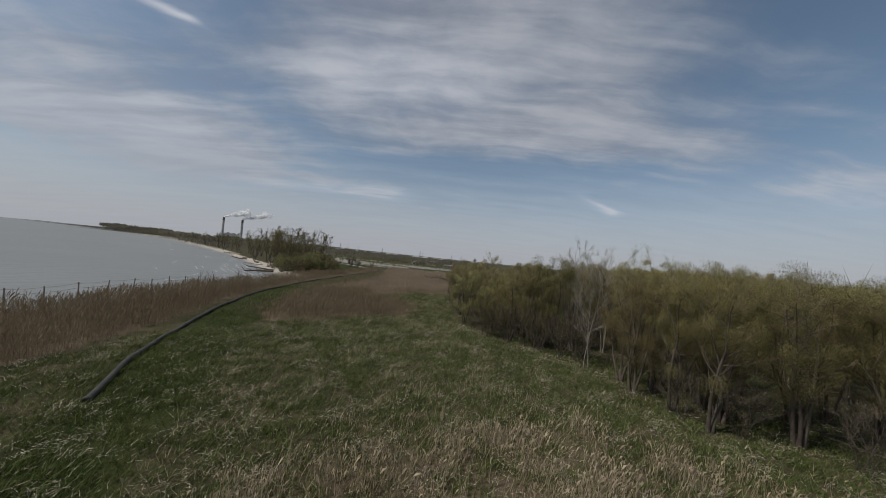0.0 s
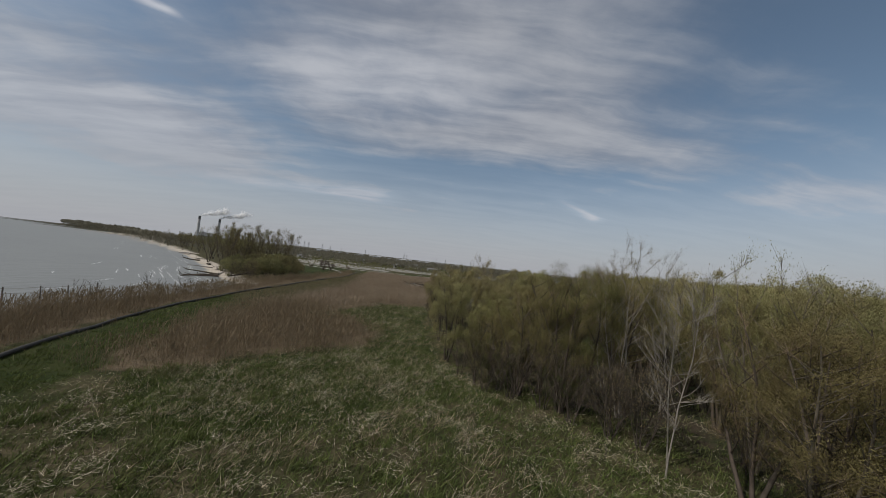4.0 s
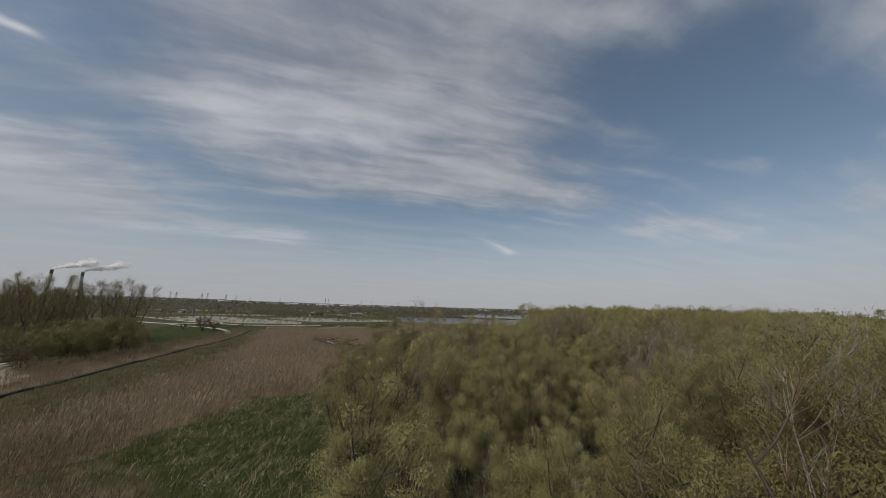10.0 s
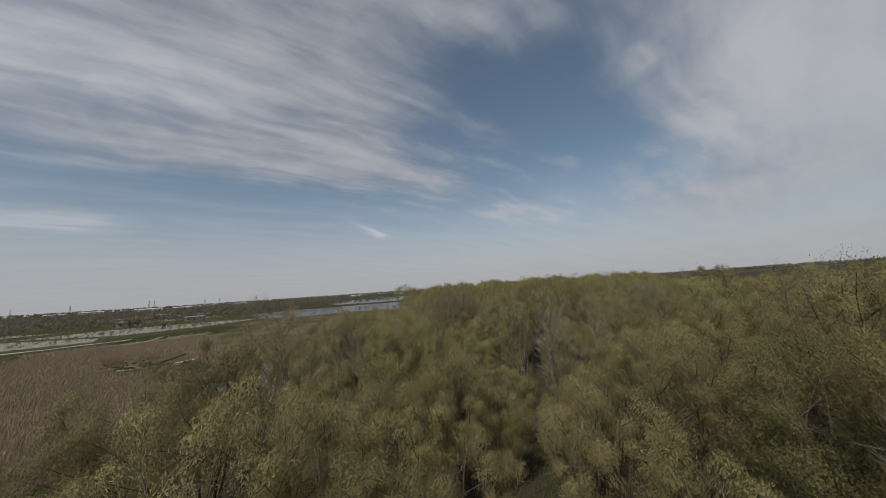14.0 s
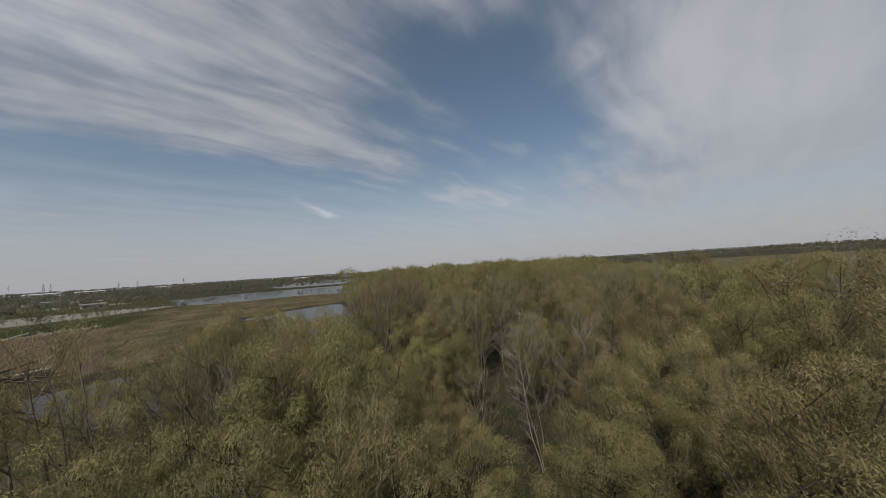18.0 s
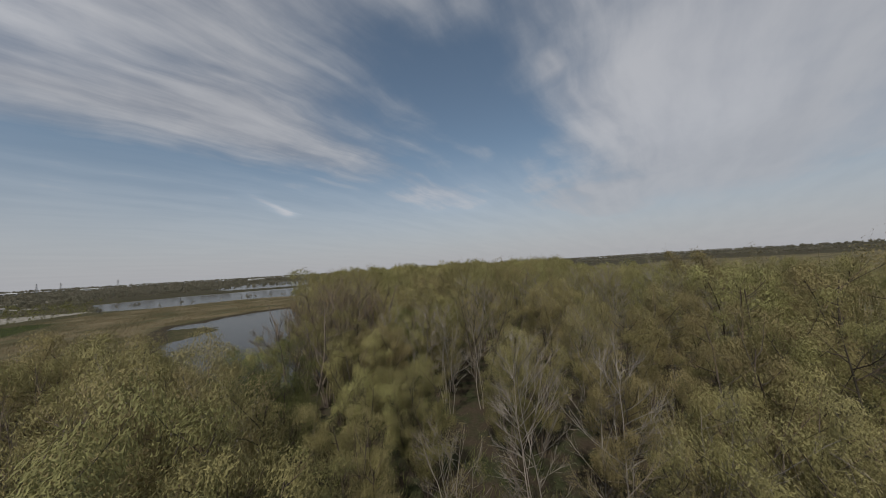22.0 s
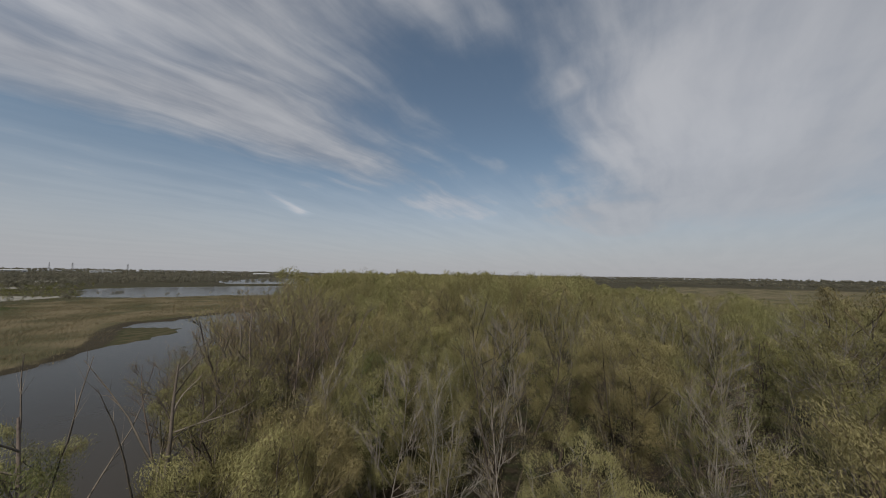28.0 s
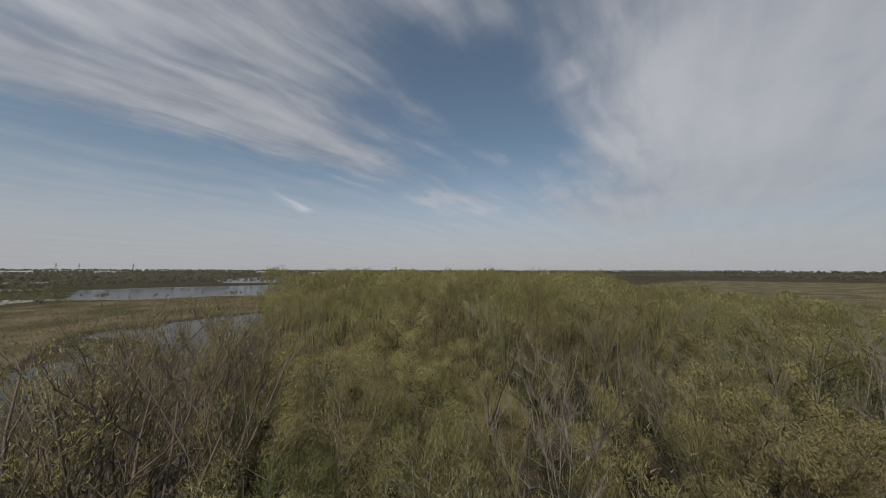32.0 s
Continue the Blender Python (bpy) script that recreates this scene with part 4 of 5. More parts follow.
for x, y, pat, sc, turn in PICKED:
    plant(pat, x, y, sc * (0.78 if x < 18 and y > 84 else 1.08 if 9 < x < 17 and 40 < y < 48 else 1.0), turn)
for x, y, pat, sc, turn in ((20.6, 72.2, NEAR[1], 1.14, 40), (21.8, 74.8, NEAR[0], 1.13, 280)):    # taller willows above the rest
    plant(pat, x, y, sc, turn)


def fill_wood():
    rng = np.random.default_rng(5)
    x, y = spots(FOREST, 5.0, 11, 0.36)
    near_in, into = inside(NEAR_ZONE, x, y), signed(FOREST, x, y)
    ahead = np.minimum(off_line(WAY_OVER, x, y), 60)
    lot, swell = 0.5 + 0.35 * wave(x, y, 38.0, 3.0), wave(x, y, 55.0, 1.0)
    wet, low_in, pale = inside(WET, x, y) | inside(CLEAR, x, y), inside(LOW, x, y), inside(PALE_ZONE, x, y)
    rest = []
    for k in range(len(x)):
        if wet[k] or min(math.hypot(x[k] - p[0], y[k] - p[1]) for p in PICKED) < 2.6:
            continue
        sc = rng.uniform(0.90, 1.25) * (1.07 if ahead[k] > 14 else 1.0) * (0.92 if into[k] < 2.5 and y[k] > 50 else 1.0) + 0.07 * swell[k] + 0.0042 * max(ahead[k] - 6, 0)
        if 8 < x[k] < 22 and 40 < y[k] < 56:
            sc = rng.uniform(1.16, 1.32)
        sc = min(sc, 0.76 if ahead[k] < 3.5 else 0.89 if ahead[k] < 6 else 1.02 if ahead[k] < 9 else 1.25 if ahead[k] < 14 else 1.46)
        if y[k] > 102 and x[k] < 150:
            sc *= min(1.0, 0.62 + 0.024 * max(into[k], 0))
        if x[k] > 70 and y[k] < 74 + 0.21 * (x[k] - 36):
            sc = min(sc, 1.12 + 0.06 * swell[k])
        elif 85 < x[k] < 175 and 74 + 0.42 * (x[k] - 36) < y[k] < 190:
            sc = max(sc, rng.uniform(1.3, 1.56))
        elif x[k] < 18 and y[k] > 80:
            sc *= 0.78
        if low_in[k]:
            sc *= 0.62
        elif inside(NEAR_LOW, x[k], y[k]):
            sc = min(sc, 0.74)
        turn, r, tall = rng.uniform(0, 360), rng.uniform(), rng.uniform(0.92, 1.06)
        if low_in[k]:
            plant(NEAR[rng.integers(4)], x[k], y[k], sc * 1.1, turn, tall)
        elif near_in[k] and (ahead[k] < 28 or rng.uniform() < 0.5):
            if r < (0.12 if pale[k] else 0.06):
                pat = BARE[rng.integers(3)]
            elif r < (0.62 if pale[k] else 0.08 + 0.20 * lot[k]):
                pat = SPARSE[2 if pale[k] and rng.uniform() < 0.7 else rng.integers(3)]
            elif r > 0.955:
                pat = SHRUB[rng.integers(2)]
            elif y[k] < 40 and into[k] < 12 or y[k] < 51 and x[k] < 26:
                pat = EDGE[rng.integers(2)]
            elif ahead[k] < 17:
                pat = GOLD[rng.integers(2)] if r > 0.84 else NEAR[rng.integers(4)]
            else:
                pat = MID[rng.integers(3)]
            plant(pat, x[k], y[k], sc, turn, tall)
            if (into[k] < 6 or r < 0.12) and ahead[k] < 30:
                plant(BRUSH[rng.integers(2)], x[k] + rng.uniform(-1.9, 1.9), y[k] + rng.uniform(-1.9, 1.9), rng.uniform(0.8, 1.25), turn + 90)
        else:
            rest.append((x[k], y[k], sc * tall))
    return np.array(rest)


REST = fill_wood()


def clump_trees(name, places, heights, tris, size, mat, label, seed, category="trees", trunks=True):
    """Many trees that stand too far away to tell apart: stems and crowns of small leaf sprays, joined."""
    rng = np.random.default_rng(seed)
    places, heights = np.asarray(places, float), np.asarray(heights, float)
    n = len(places)
    z = np.minimum(lie(places[:, 0], places[:, 1]), 30) if n else np.zeros(0)
    lumps = 15
    core = rng.normal(0, 1, (n, lumps, 3))
    core /= np.linalg.norm(core, axis=2, keepdims=True)
    core[..., 2] = np.where(core[..., 2] < -0.2, -core[..., 2], core[..., 2])
    which = np.arange(tris) % lumps
    out = core[:, which]
    d = rng.normal(0, 1, (n, tris, 3))
    d = d / np.linalg.norm(d, axis=2, keepdims=True) + 0.7 * out
    d /= np.linalg.norm(d, axis=2, keepdims=True)
    wide = heights[:, None, None] * rng.uniform(0.19, 0.27, (n, 1, 1))
    fat = rng.uniform(0.30, 0.50, (n, lumps, 1))[:, which]
    c = (out * rng.uniform(0.62, 0.85, (n, lumps, 1))[:, which] + d * fat * rng.uniform(0.15, 1.0, (n, tris, 1)) ** 0.35) * wide * (1, 1, 1.25)
    c[..., 2] = c[..., 2] * (1.0 if trunks else 1.25) + heights[:, None] * (0.66 if trunks else 0.5)
    c[..., :2] += places[:, None]
    c[..., 2] += z[:, None]
    c = c.reshape(-1, 3)
    face = d.reshape(-1, 3) + rng.normal(0, 0.25, c.shape)
    flow = 0.5 * out.reshape(-1, 3) + rng.normal(0, 0.5, c.shape) + (0, 0, 0.7)
    flow -= face * np.sum(flow * face, 1, keepdims=True) / np.sum(face * face, 1, keepdims=True) * 0.75
    tri = [leaf_strokes(rng, c, flow, face, 1.45 * size * np.repeat(heights, tris)[:, None] / 10, 0.36)]
    if trunks:
        for k in range(7):
            b = np.column_stack([places, z - 0.2])
            if k > 2:
                b = b + np.column_stack([rng.normal(0, 0.12, (n, 2)), np.full(n, 0.5)]) * heights[:, None]
            t = b + np.column_stack([rng.normal(0, 0.10, (n, 2)) * heights[:, None], heights * (rng.uniform(0.75, 1.0, n) if k < 3 else rng.uniform(0.36, 0.56, n))])
            a = rng.uniform(0, math.pi, n)
            o = np.column_stack([np.cos(a), np.sin(a), 0 * a]) * heights[:, None] * (0.012 if k < 3 else 0.006)
            tri.append(np.stack([b - o, b + o, t], 1))
    return tagged(new(name, tri_mesh(name, np.concatenate(tri), mat)), label, category, kind="stuff")


rd = np.hypot(REST[:, 0] - 40, REST[:, 1] - 77)
for lo, hi, tris, size, seed in ((0, 60, 3600, 0.095, 4), (60, 85, 1900, 0.15, 1), (85, 150, 700, 0.27, 2), (150, 900, 150, 0.78, 3)):
    pick = (rd >= lo) & (rd < hi)
    if pick.any():
        some = REST[pick]
        pale = wave(some[:, 0], some[:, 1], 17.0, 5.0) + 0.5 * wave(some[:, 0], some[:, 1], 5.3, 2.0) > np.where(some[:, 0] > 40, -0.12, 0.12)
        clump_trees("willow_wood", some[~pale, :2], 10.0 * some[~pale, 2], tris, size, LEAF, "crowded willow wood in yellow-green spring leaf", seed)
        clump_trees("budding_wood", some[pale, :2], 10.0 * some[pale, 2], tris // 2, size * 0.8, BUD, "brown wood of willows just coming into bud", seed + 10)


# ---- reeds, grass and litter ----
def blades(name, poly, per_m2, height, width, mat, label, seed, lean=0.25, plume=0.0, avoid=(), thin=None, category="grass", soft=0.9, clump=0):
    """Standing stalks, one or two triangles each, spread unevenly over a polygon."""
    rng = np.random.default_rng(seed)
    p = np.asarray(poly, float)
    lo, hi = p.min(0), p.max(0)
    n = int((hi - lo).prod() * per_m2)
    x, y = rng.uniform(lo[0], hi[0], n), rng.uniform(lo[1], hi[1], n)
    if clump:
        k = max(n // clump, 1)
        x, y = np.repeat(x[:k], clump), np.repeat(y[:k], clump)
        n = len(x)
        off = rng.normal(0, 0.20, (n, 2))
        x, y = x + off[:, 0], y + off[:, 1]
    edge = signed(poly, x, y) + 1.5 * wave(x, y, 8.0, seed) + rng.normal(0, soft, n)
    keep = (edge > 0) & (rng.uniform(0, 1, n) < 0.55 + 0.45 * wave(x, y, 3.1, seed + 1.0))
    for other in avoid:
        keep &= ~inside(other, x, y)
    if thin:
        keep &= rng.uniform(0, 1, n) < thin(x, y)
    x, y, edge = x[keep], y[keep], edge[keep]
    n = len(x)
    h = (height * np.repeat(rng.uniform(0.6, 1.3, len(keep) // clump + 1), clump)[:len(keep)][keep] if clump else height) * rng.uniform(0.55, 1.2, n) * np.clip(0.55 + edge / 4, 0.55, 1) * (1 + 0.2 * wave(x, y, 8.0, seed))
    b = np.column_stack([x, y, lie(x, y) - 0.05])
    wind = rng.normal(0, lean, (n, 2)) + (0.12 * lean / 0.25, -0.05)
    t = b + np.column_stack([wind * h[:, None], h])
    a = rng.uniform(0, math.pi, n)
    o = np.column_stack([np.cos(a), np.sin(a), 0 * a]) * (width * rng.uniform(0.6, 1.4, n))[:, None] / 2
    tri = [np.stack([b - o, b + o, t], 1)]
    if plume:
        q = t + np.column_stack([wind * 0.8 * h[:, None] * 0.25 + rng.normal(0, 0.05, (n, 2)), h * 0.10])
        m = t * 0.75 + b * 0.25
        w = np.column_stack([np.cos(a + 1), np.sin(a + 1), 0 * a]) * plume / 2
        tri.append(np.stack([m, t + w, q], 1))
    return tagged(new(name, tri_mesh(name, np.concatenate(tri), mat)), label, category, kind="stuff")


blades("reed_bed", REED_LEFT, 48, 1.8, 0.024, REED, "dense bed of dry brown reeds beside the lake", 21, plume=0.05, lean=0.16, thin=lambda x, y: np.clip(1.4 - y / 120, 0.35, 1) * (y > 8), category="reeds")
# beyond this line the reeds take the colour with lit tops painted in
FIELD_BREAK = lambda x, y: 80 + 0.5 * (x + 14) + 7 * wave(x, y, 19.0)
blades("reed_bed", REED_FIELD, 52, 1.6, 0.024, REED, "broad field of dry brown reeds", 22, soft=1.8, plume=0.05, lean=0.16, avoid=(HEAP, DRIFT_ROW), thin=lambda x, y: np.clip(1.5 - y / 120, 0.3, 1) * (y < FIELD_BREAK(x, y)), category="reeds")
blades("reed_bed", REED_FIELD, 52, 1.6, 0.03, REED_LIT, "far part of the dry reed field, pale plumes and lit tops put into its colour", 39, soft=1.8, plume=0.06, lean=0.16, avoid=(HEAP, DRIFT_ROW), thin=lambda x, y: np.clip(1.5 - y / 120, 0.65, 1) * (y >= FIELD_BREAK(x, y)), category="reeds")
blades("dry_grass", [(-3, 23), (2, 22), (9, 23), (9, 27), (3, 29), (-2, 27)], 40, 0.8, 0.024, REED_PALE, "thin stand of bleached stalks in the grass", 36, lean=0.15, soft=1.5, thin=lambda x, y: np.clip(0.5 + 0.9 * wave(x, y, 6.0), 0.1, 1))
blades("dry_grass", REED_NEAR, 85, 0.95, 0.026, REED_PALE, "stand of bleached dry grass stalks", 23, lean=0.18, plume=0.05, thin=lambda x, y: (y > 7) * np.clip(0.45 + 0.9 * wave(x, y, 7.0, 1.0), 0.08, 1))
ROUGH_ZONE = [(-30, 8), (28, 8), (27, 19), (20, 22.5), (18, 28), (16.5, 34.5), (9, 41.5), (4, 50), (-5, 53), (-20, 40), (-27, 32)]
blades("rough_grass", ROUGH_ZONE, 150, 0.40, 0.05, GRASS, "rough tussocky meadow grass, dark green", 24, lean=0.6, clump=16)
blades("rough_grass", ROUGH_ZONE, 70, 0.5, 0.028, REED_PALE, "flattened tan grass of last year", 25, lean=0.9, avoid=(GREEN_STRIP,), thin=lambda x, y: np.clip(0.36 + 0.9 * wave(x, y, 11.0) + 0.5 * wave(x, y, 3.0, 4.0) - 0.03 * np.abs(x + 2) - 0.1, 0.04, 1))
blades("young_grass", GREEN_STRIP, 110, 0.32, 0.05, GRASS, "strip of fresh green grass along the pipe", 26, lean=0.6, clump=16)
blades("rough_grass", PIPE_STRIP, 34, 0.7, 0.04, MARSH_GRASS, "olive-brown rough grass beside the pipe", 34, lean=0.35)
blades("rough_grass", PIPE_STRIP, 6, 0.45, 0.05, GRASS, "green blades among the rough grass beside the pipe", 35, lean=0.4)
blades("young_grass", GREEN_MID, 90, 0.42, 0.05, GRASS, "fresh green grass between reeds and wood", 27, lean=0.5, clump=14)
blades("young_grass", [(31, 11), (27, 18), (20.5, 22), (18.3, 28), (17, 34), (10, 41.5), (7, 45), (12, 48), (22, 37), (25, 29), (29, 25), (37, 20), (38, 12)], 70, 0.4, 0.045, GRASS, "green grass under the first trees of the wood", 38, lean=0.6, clump=14)
blades("rough_grass", GREEN_MID, 26, 0.55, 0.03, REED_PALE, "pale blades leaning in the wind among green grass", 40, lean=0.8, clump=6)
blades("marsh_grass", MARSH, 20, 0.7, 0.05, MARSH_GRASS, "tan marsh grass beyond the pond", 28, lean=0.3, avoid=(GREEN_BAND, DRIFT_ROW), thin=lambda x, y: np.clip(0.55 + 0.9 * wave(x, y * 1.6, 34.0, 2.0), 0.12, 1))
blades("dead_stalks", HEAP, 9, 0.6, 0.04, TWIG, "low dark brown stalks round the log heap", 41, lean=0.5)
blades("rough_grass", GREEN_BAND, 5, 0.5, 0.07, GRASS, "dark green grass behind the reed field", 42, lean=0.4)
blades("wood_undergrowth", [(14, 17), (32, 14), (45, 45), (40, 80), (30, 98), (8, 92), (3, 62), (9, 42)], 30, 0.5, 0.06, LEAF_GREEN, "green undergrowth on the wood's floor", 29, lean=0.6, thin=lambda x, y: np.clip(0.45 + 0.6 * wave(x, y, 9.0), 0, 1))


def litter(name, poly, count, seed, length=0.75, label="bleached reed stalks lying on the grass", thick=0.021, thin=None, least=0.04):
    """Broken stalks that lie flat or lean on the grass."""
    rng = np.random.default_rng(seed)
    p = np.asarray(poly, float)
    lo, hi = p.min(0), p.max(0)
    x, y = rng.uniform(lo[0], hi[0], count), rng.uniform(lo[1], hi[1], count)
    keep = inside(poly, x, y) & (off_line(PIPE_LINE, x, y) > 0.9) & (rng.uniform(0, 1, count) < np.clip(0.14 + 0.8 * wave(x, y, 6.0, seed) + 0.3 * wave(x, y, 2.1, seed), least, 1))
    if thin:
        keep &= thin(x, y)
    x, y = x[keep], y[keep]
    n = len(x)
    a = rng.uniform(0, 2 * math.pi, n)
    ln = length * rng.uniform(0.4, 1.4, n)
    b = np.column_stack([x, y, lie(x, y) + rng.uniform(0.12, 0.4, n)])
    d = np.column_stack([np.cos(a), np.sin(a), rng.uniform(-0.15, 0.45, n)]) * ln[:, None]
    o = np.column_stack([-np.sin(a), np.cos(a), 0 * a]) * (thick * rng.uniform(0.6, 1.6, n))[:, None] / 2
    up = np.zeros((n, 3))
    up[:, 2] = thick * 0.6
    bend = d + np.column_stack([rng.normal(0, 0.28, (n, 2)), rng.normal(-0.05, 0.12, n)]) * ln[:, None]
    tip = b + d + bend * rng.uniform(0.3, 0.9, (n, 1))
    tri = np.concatenate([np.stack([b - o, b + o, b + d + up], 1), np.stack([b + d - o, b + d + o + up, tip], 1)])
    return tagged(new(name, tri_mesh(name, tri, STRAW)), label, "straw", kind="stuff")


litter("straw_litter", ROUGH_ZONE, 85000, 31, 0.32, thick=0.02, least=0.08)
litter("straw_litter", [(14, 18), (30, 14), (42, 30), (32, 46), (16, 50), (9, 42)], 16000, 37, 0.36, thick=0.024, label="bleached stalks and dead leaves on the wood's floor")
litter("straw_litter", [(-25, 36), (9, 36), (5, 48), (2, 60), (2, 92), (-8, 90), (-14, 74), (-8, 66), (-6, 55), (-14, 46)], 26000, 32, 0.30, thick=0.02)
litter("straw_litter", GREEN_STRIP, 900, 33, 0.4)


# ---- pipe, fence, logs ----
def round_line(line, per=6):
    """A smooth run through the corners."""
    p = np.asarray(line, float)
    p = np.vstack([2 * p[0] - p[1], p, 2 * p[-1] - p[-2]])
    out = []
    for i in range(1, len(p) - 2):
        for t in np.arange(per) / per:
            a, b, c, d = p[i - 1:i + 3]
            out.append(0.5 * (2 * b + (c - a) * t + (2 * a - 5 * b + 4 * c - d) * t * t + (3 * b - 3 * c + d - a) * t ** 3))
    out.append(p[-2])
    return np.array(out)


def dredge_pipe():
    run = round_line(PIPE_LINE, 5)
    pipe = thing("pipe", "long black plastic pipe lying on the grass", "pipe")
    pipe.matrix_basis = pose(run[0, 0], run[0, 1], 0)
    pts = np.column_stack([run - run[0], lie(run[:, 0], run[:, 1]) + 0.15])
    n, step = len(pts), 5
    for i in range(0, n - 1, step):
        seg = pts[i:i + step + 1]
        part("pipe_length", tubes_mesh("pipe_length", [(seg, np.full(len(seg), 0.18))], PIPE, 12), pipe)
        d = (seg[1] - seg[0]) / np.linalg.norm(seg[1] - seg[0])
        part("joint_collar", tubes_mesh("joint_collar", [(np.array([seg[0] - d * 0.16, seg[0] - d * 0.15, seg[0] + d * 0.15, seg[0] + d * 0.16]), np.array([0.17, 0.22, 0.22, 0.17]))], PIPE, 12), pipe)


dredge_pipe()


def lakeside_fence():
    rng = np.random.default_rng(3)
    fence = thing("fence", "weathered post fence with sagging wire by the lake", "fence", at=pose(-45.5, 30, 0))
    spots_ = [(-0.4 - 0.02 * k + rng.uniform(-0.15, 0.15), k * 3.4 - 6 + rng.uniform(-0.3, 0.3)) for k in range(13)]
    tops = []
    for px, py in spots_:
        h = 2.5 + rng.uniform(-0.25, 0.25)
        lean = rng.normal(0, 0.06, 2)
        part("post", tubes_mesh("post", [(np.array([(px, py, -0.3), (px + lean[0], py + lean[1], h * 0.5), (px + 2 * lean[0], py + 2 * lean[1], h)]), np.array([0.085, 0.08, 0.07]))], POST, 7), fence)
        tops.append((px + 2 * lean[0], py + 2 * lean[1], h - 0.15))
    for drop in (0.0, 0.6):
        for a, b in zip(tops[:-1], tops[1:]):
            a, b = np.array(a) - (0, 0, drop), np.array(b) - (0, 0, drop)
            part("wire", tubes_mesh("wire", [(np.array([a, (a + b) / 2 - (0, 0, 0.08), b]), np.full(3, 0.018))], POST, 4), fence)


lakeside_fence()
DEAD = make_tree("dead_shrub", 120, 3.9, 2, 1.1, 9, 4, 0, 0.1, BARK, BUD, "leafless dead shrub rising from the reeds by the lake", "dead shrubs by the lake", sides=4, low=0.3, upright=1.0)
for x, y, sc, turn in ((-46.5, 62, 1.0, 0), (-46.0, 64.5, 0.85, 80), (-45.5, 73, 1.1, 150), (-45.2, 74.5, 0.8, 10), (-44.5, 79.5, 1.1, 220), (-44, 81, 0.8, 60), (-46, 58, 0.8, 300), (-43.6, 86, 0.7, 30)):
    plant(DEAD, x, y, sc, turn)


def log_at(x, y, z, length, r, turn, tilt, name="log", label="bleached driftwood log with broken root end", group="driftwood on the beach", mat=DRIFT, seed=0):
    rng = np.random.default_rng(seed)
    log = thing(name, label, "log", group, at=pose(x, y, z, 0, -tilt, turn))
    pts, rad = bent_rod(rng, (0, 0, 0), (1, 0, 0), length, r, r * 0.55, 8, 0.05)
    rad[0] *= 1.25
    part("trunk", tubes_mesh("trunk", [(pts, rad)], mat, 8), log)
    for k in range(4):
        d = np.array([-0.5, rng.normal(), rng.normal() * 0.6 + 0.4])
        part("root", tubes_mesh("root", [bent_rod(rng, pts[0], d / np.linalg.norm(d), r * rng.uniform(2.5, 4.5), r * 0.4, r * 0.08, 5, 0.2)], mat, 5), log)
    for k in range(3):
        i = rng.integers(4, 8)
        d = np.array([0.7, rng.normal(), rng.normal() * 0.5 + 0.5])
        part("limb", tubes_mesh("limb", [bent_rod(rng, pts[i], d / np.linalg.norm(d), length * rng.uniform(0.15, 0.3), r * 0.35, r * 0.08, 5, 0.15)], mat, 5), log)
    return log


rng = np.random.default_rng(77)
for k in range(22):      # a heap of logs in the reed field
    u = rng.uniform(0, 1)
    x, y = -5 + 11 * u + rng.normal(0, 0.8), 148 - 8 * u + rng.normal(0, 1.6)
    log_at(x, y, 0.3 + 0.22 * (k % 5), rng.uniform(3, 7), rng.uniform(0.12, 0.26), rng.uniform(-55, 25) + 180 * (k % 2), rng.uniform(-4, 16), label="grey dead log heaped among the reeds",
           group="log heap in the reeds", mat=(BARK, BARK, BARK, POST, BARK, BARK, DRIFT)[k % 7], seed=200 + k)
for k in range(20):      # white driftwood by the track
    s = k / 19
    log_at(-12 + 21 * s + rng.uniform(-1.5, 1.5), 211 + 11 * s + rng.uniform(-2.5, 2.5), 0.4 + 0.15 * (k % 3), rng.uniform(3, 7), rng.uniform(0.16, 0.32), 28 + rng.uniform(-35, 35), rng.uniform(-3, 10),
           label="bleached white driftwood log beside the track", group="driftwood by the track", mat=STRAW if k % 2 else DRIFT, seed=230 + k)
for k in range(16):      # driftwood along the beach
    i = 6 + 4 * rng.uniform()
    a, b = np.array(SHORE[int(i)]), np.array(SHORE[int(i) + 1])
    p = a + (b - a) * (i - int(i)) + rng.uniform(1, 7, 1) * np.array([0.75, 0.65])
    log_at(p[0], p[1], 0.15, rng.uniform(3, 9), rng.uniform(0.15, 0.4), rng.uniform(0, 360), rng.uniform(-2, 8), seed=260 + k, mat=BARK if k % 3 == 0 else DRIFT)
for k, (x, y, turn) in enumerate(((-60.5, 114.4, 204), (-62, 116.2, 196), (-59, 112, 214))):    # dark trunks fallen into the lake
    log_at(x, y, 0.2, 8.5, 0.26, turn, -1.5, label="dark fallen tree trunk reaching into the lake", group="trees fallen into the lake", mat=BARK, seed=290 + k)
for k in range(10):      # dead wood on the floor of the wood
    x, y = rng.uniform(24, 42), rng.uniform(22, 36)
    log_at(x, y, 0.22, rng.uniform(3, 6), rng.uniform(0.08, 0.16), rng.uniform(0, 360), rng.uniform(0, 8), label="dark fallen branch on the wood's floor", group="fallen branches", mat=BARK, seed=300 + k)

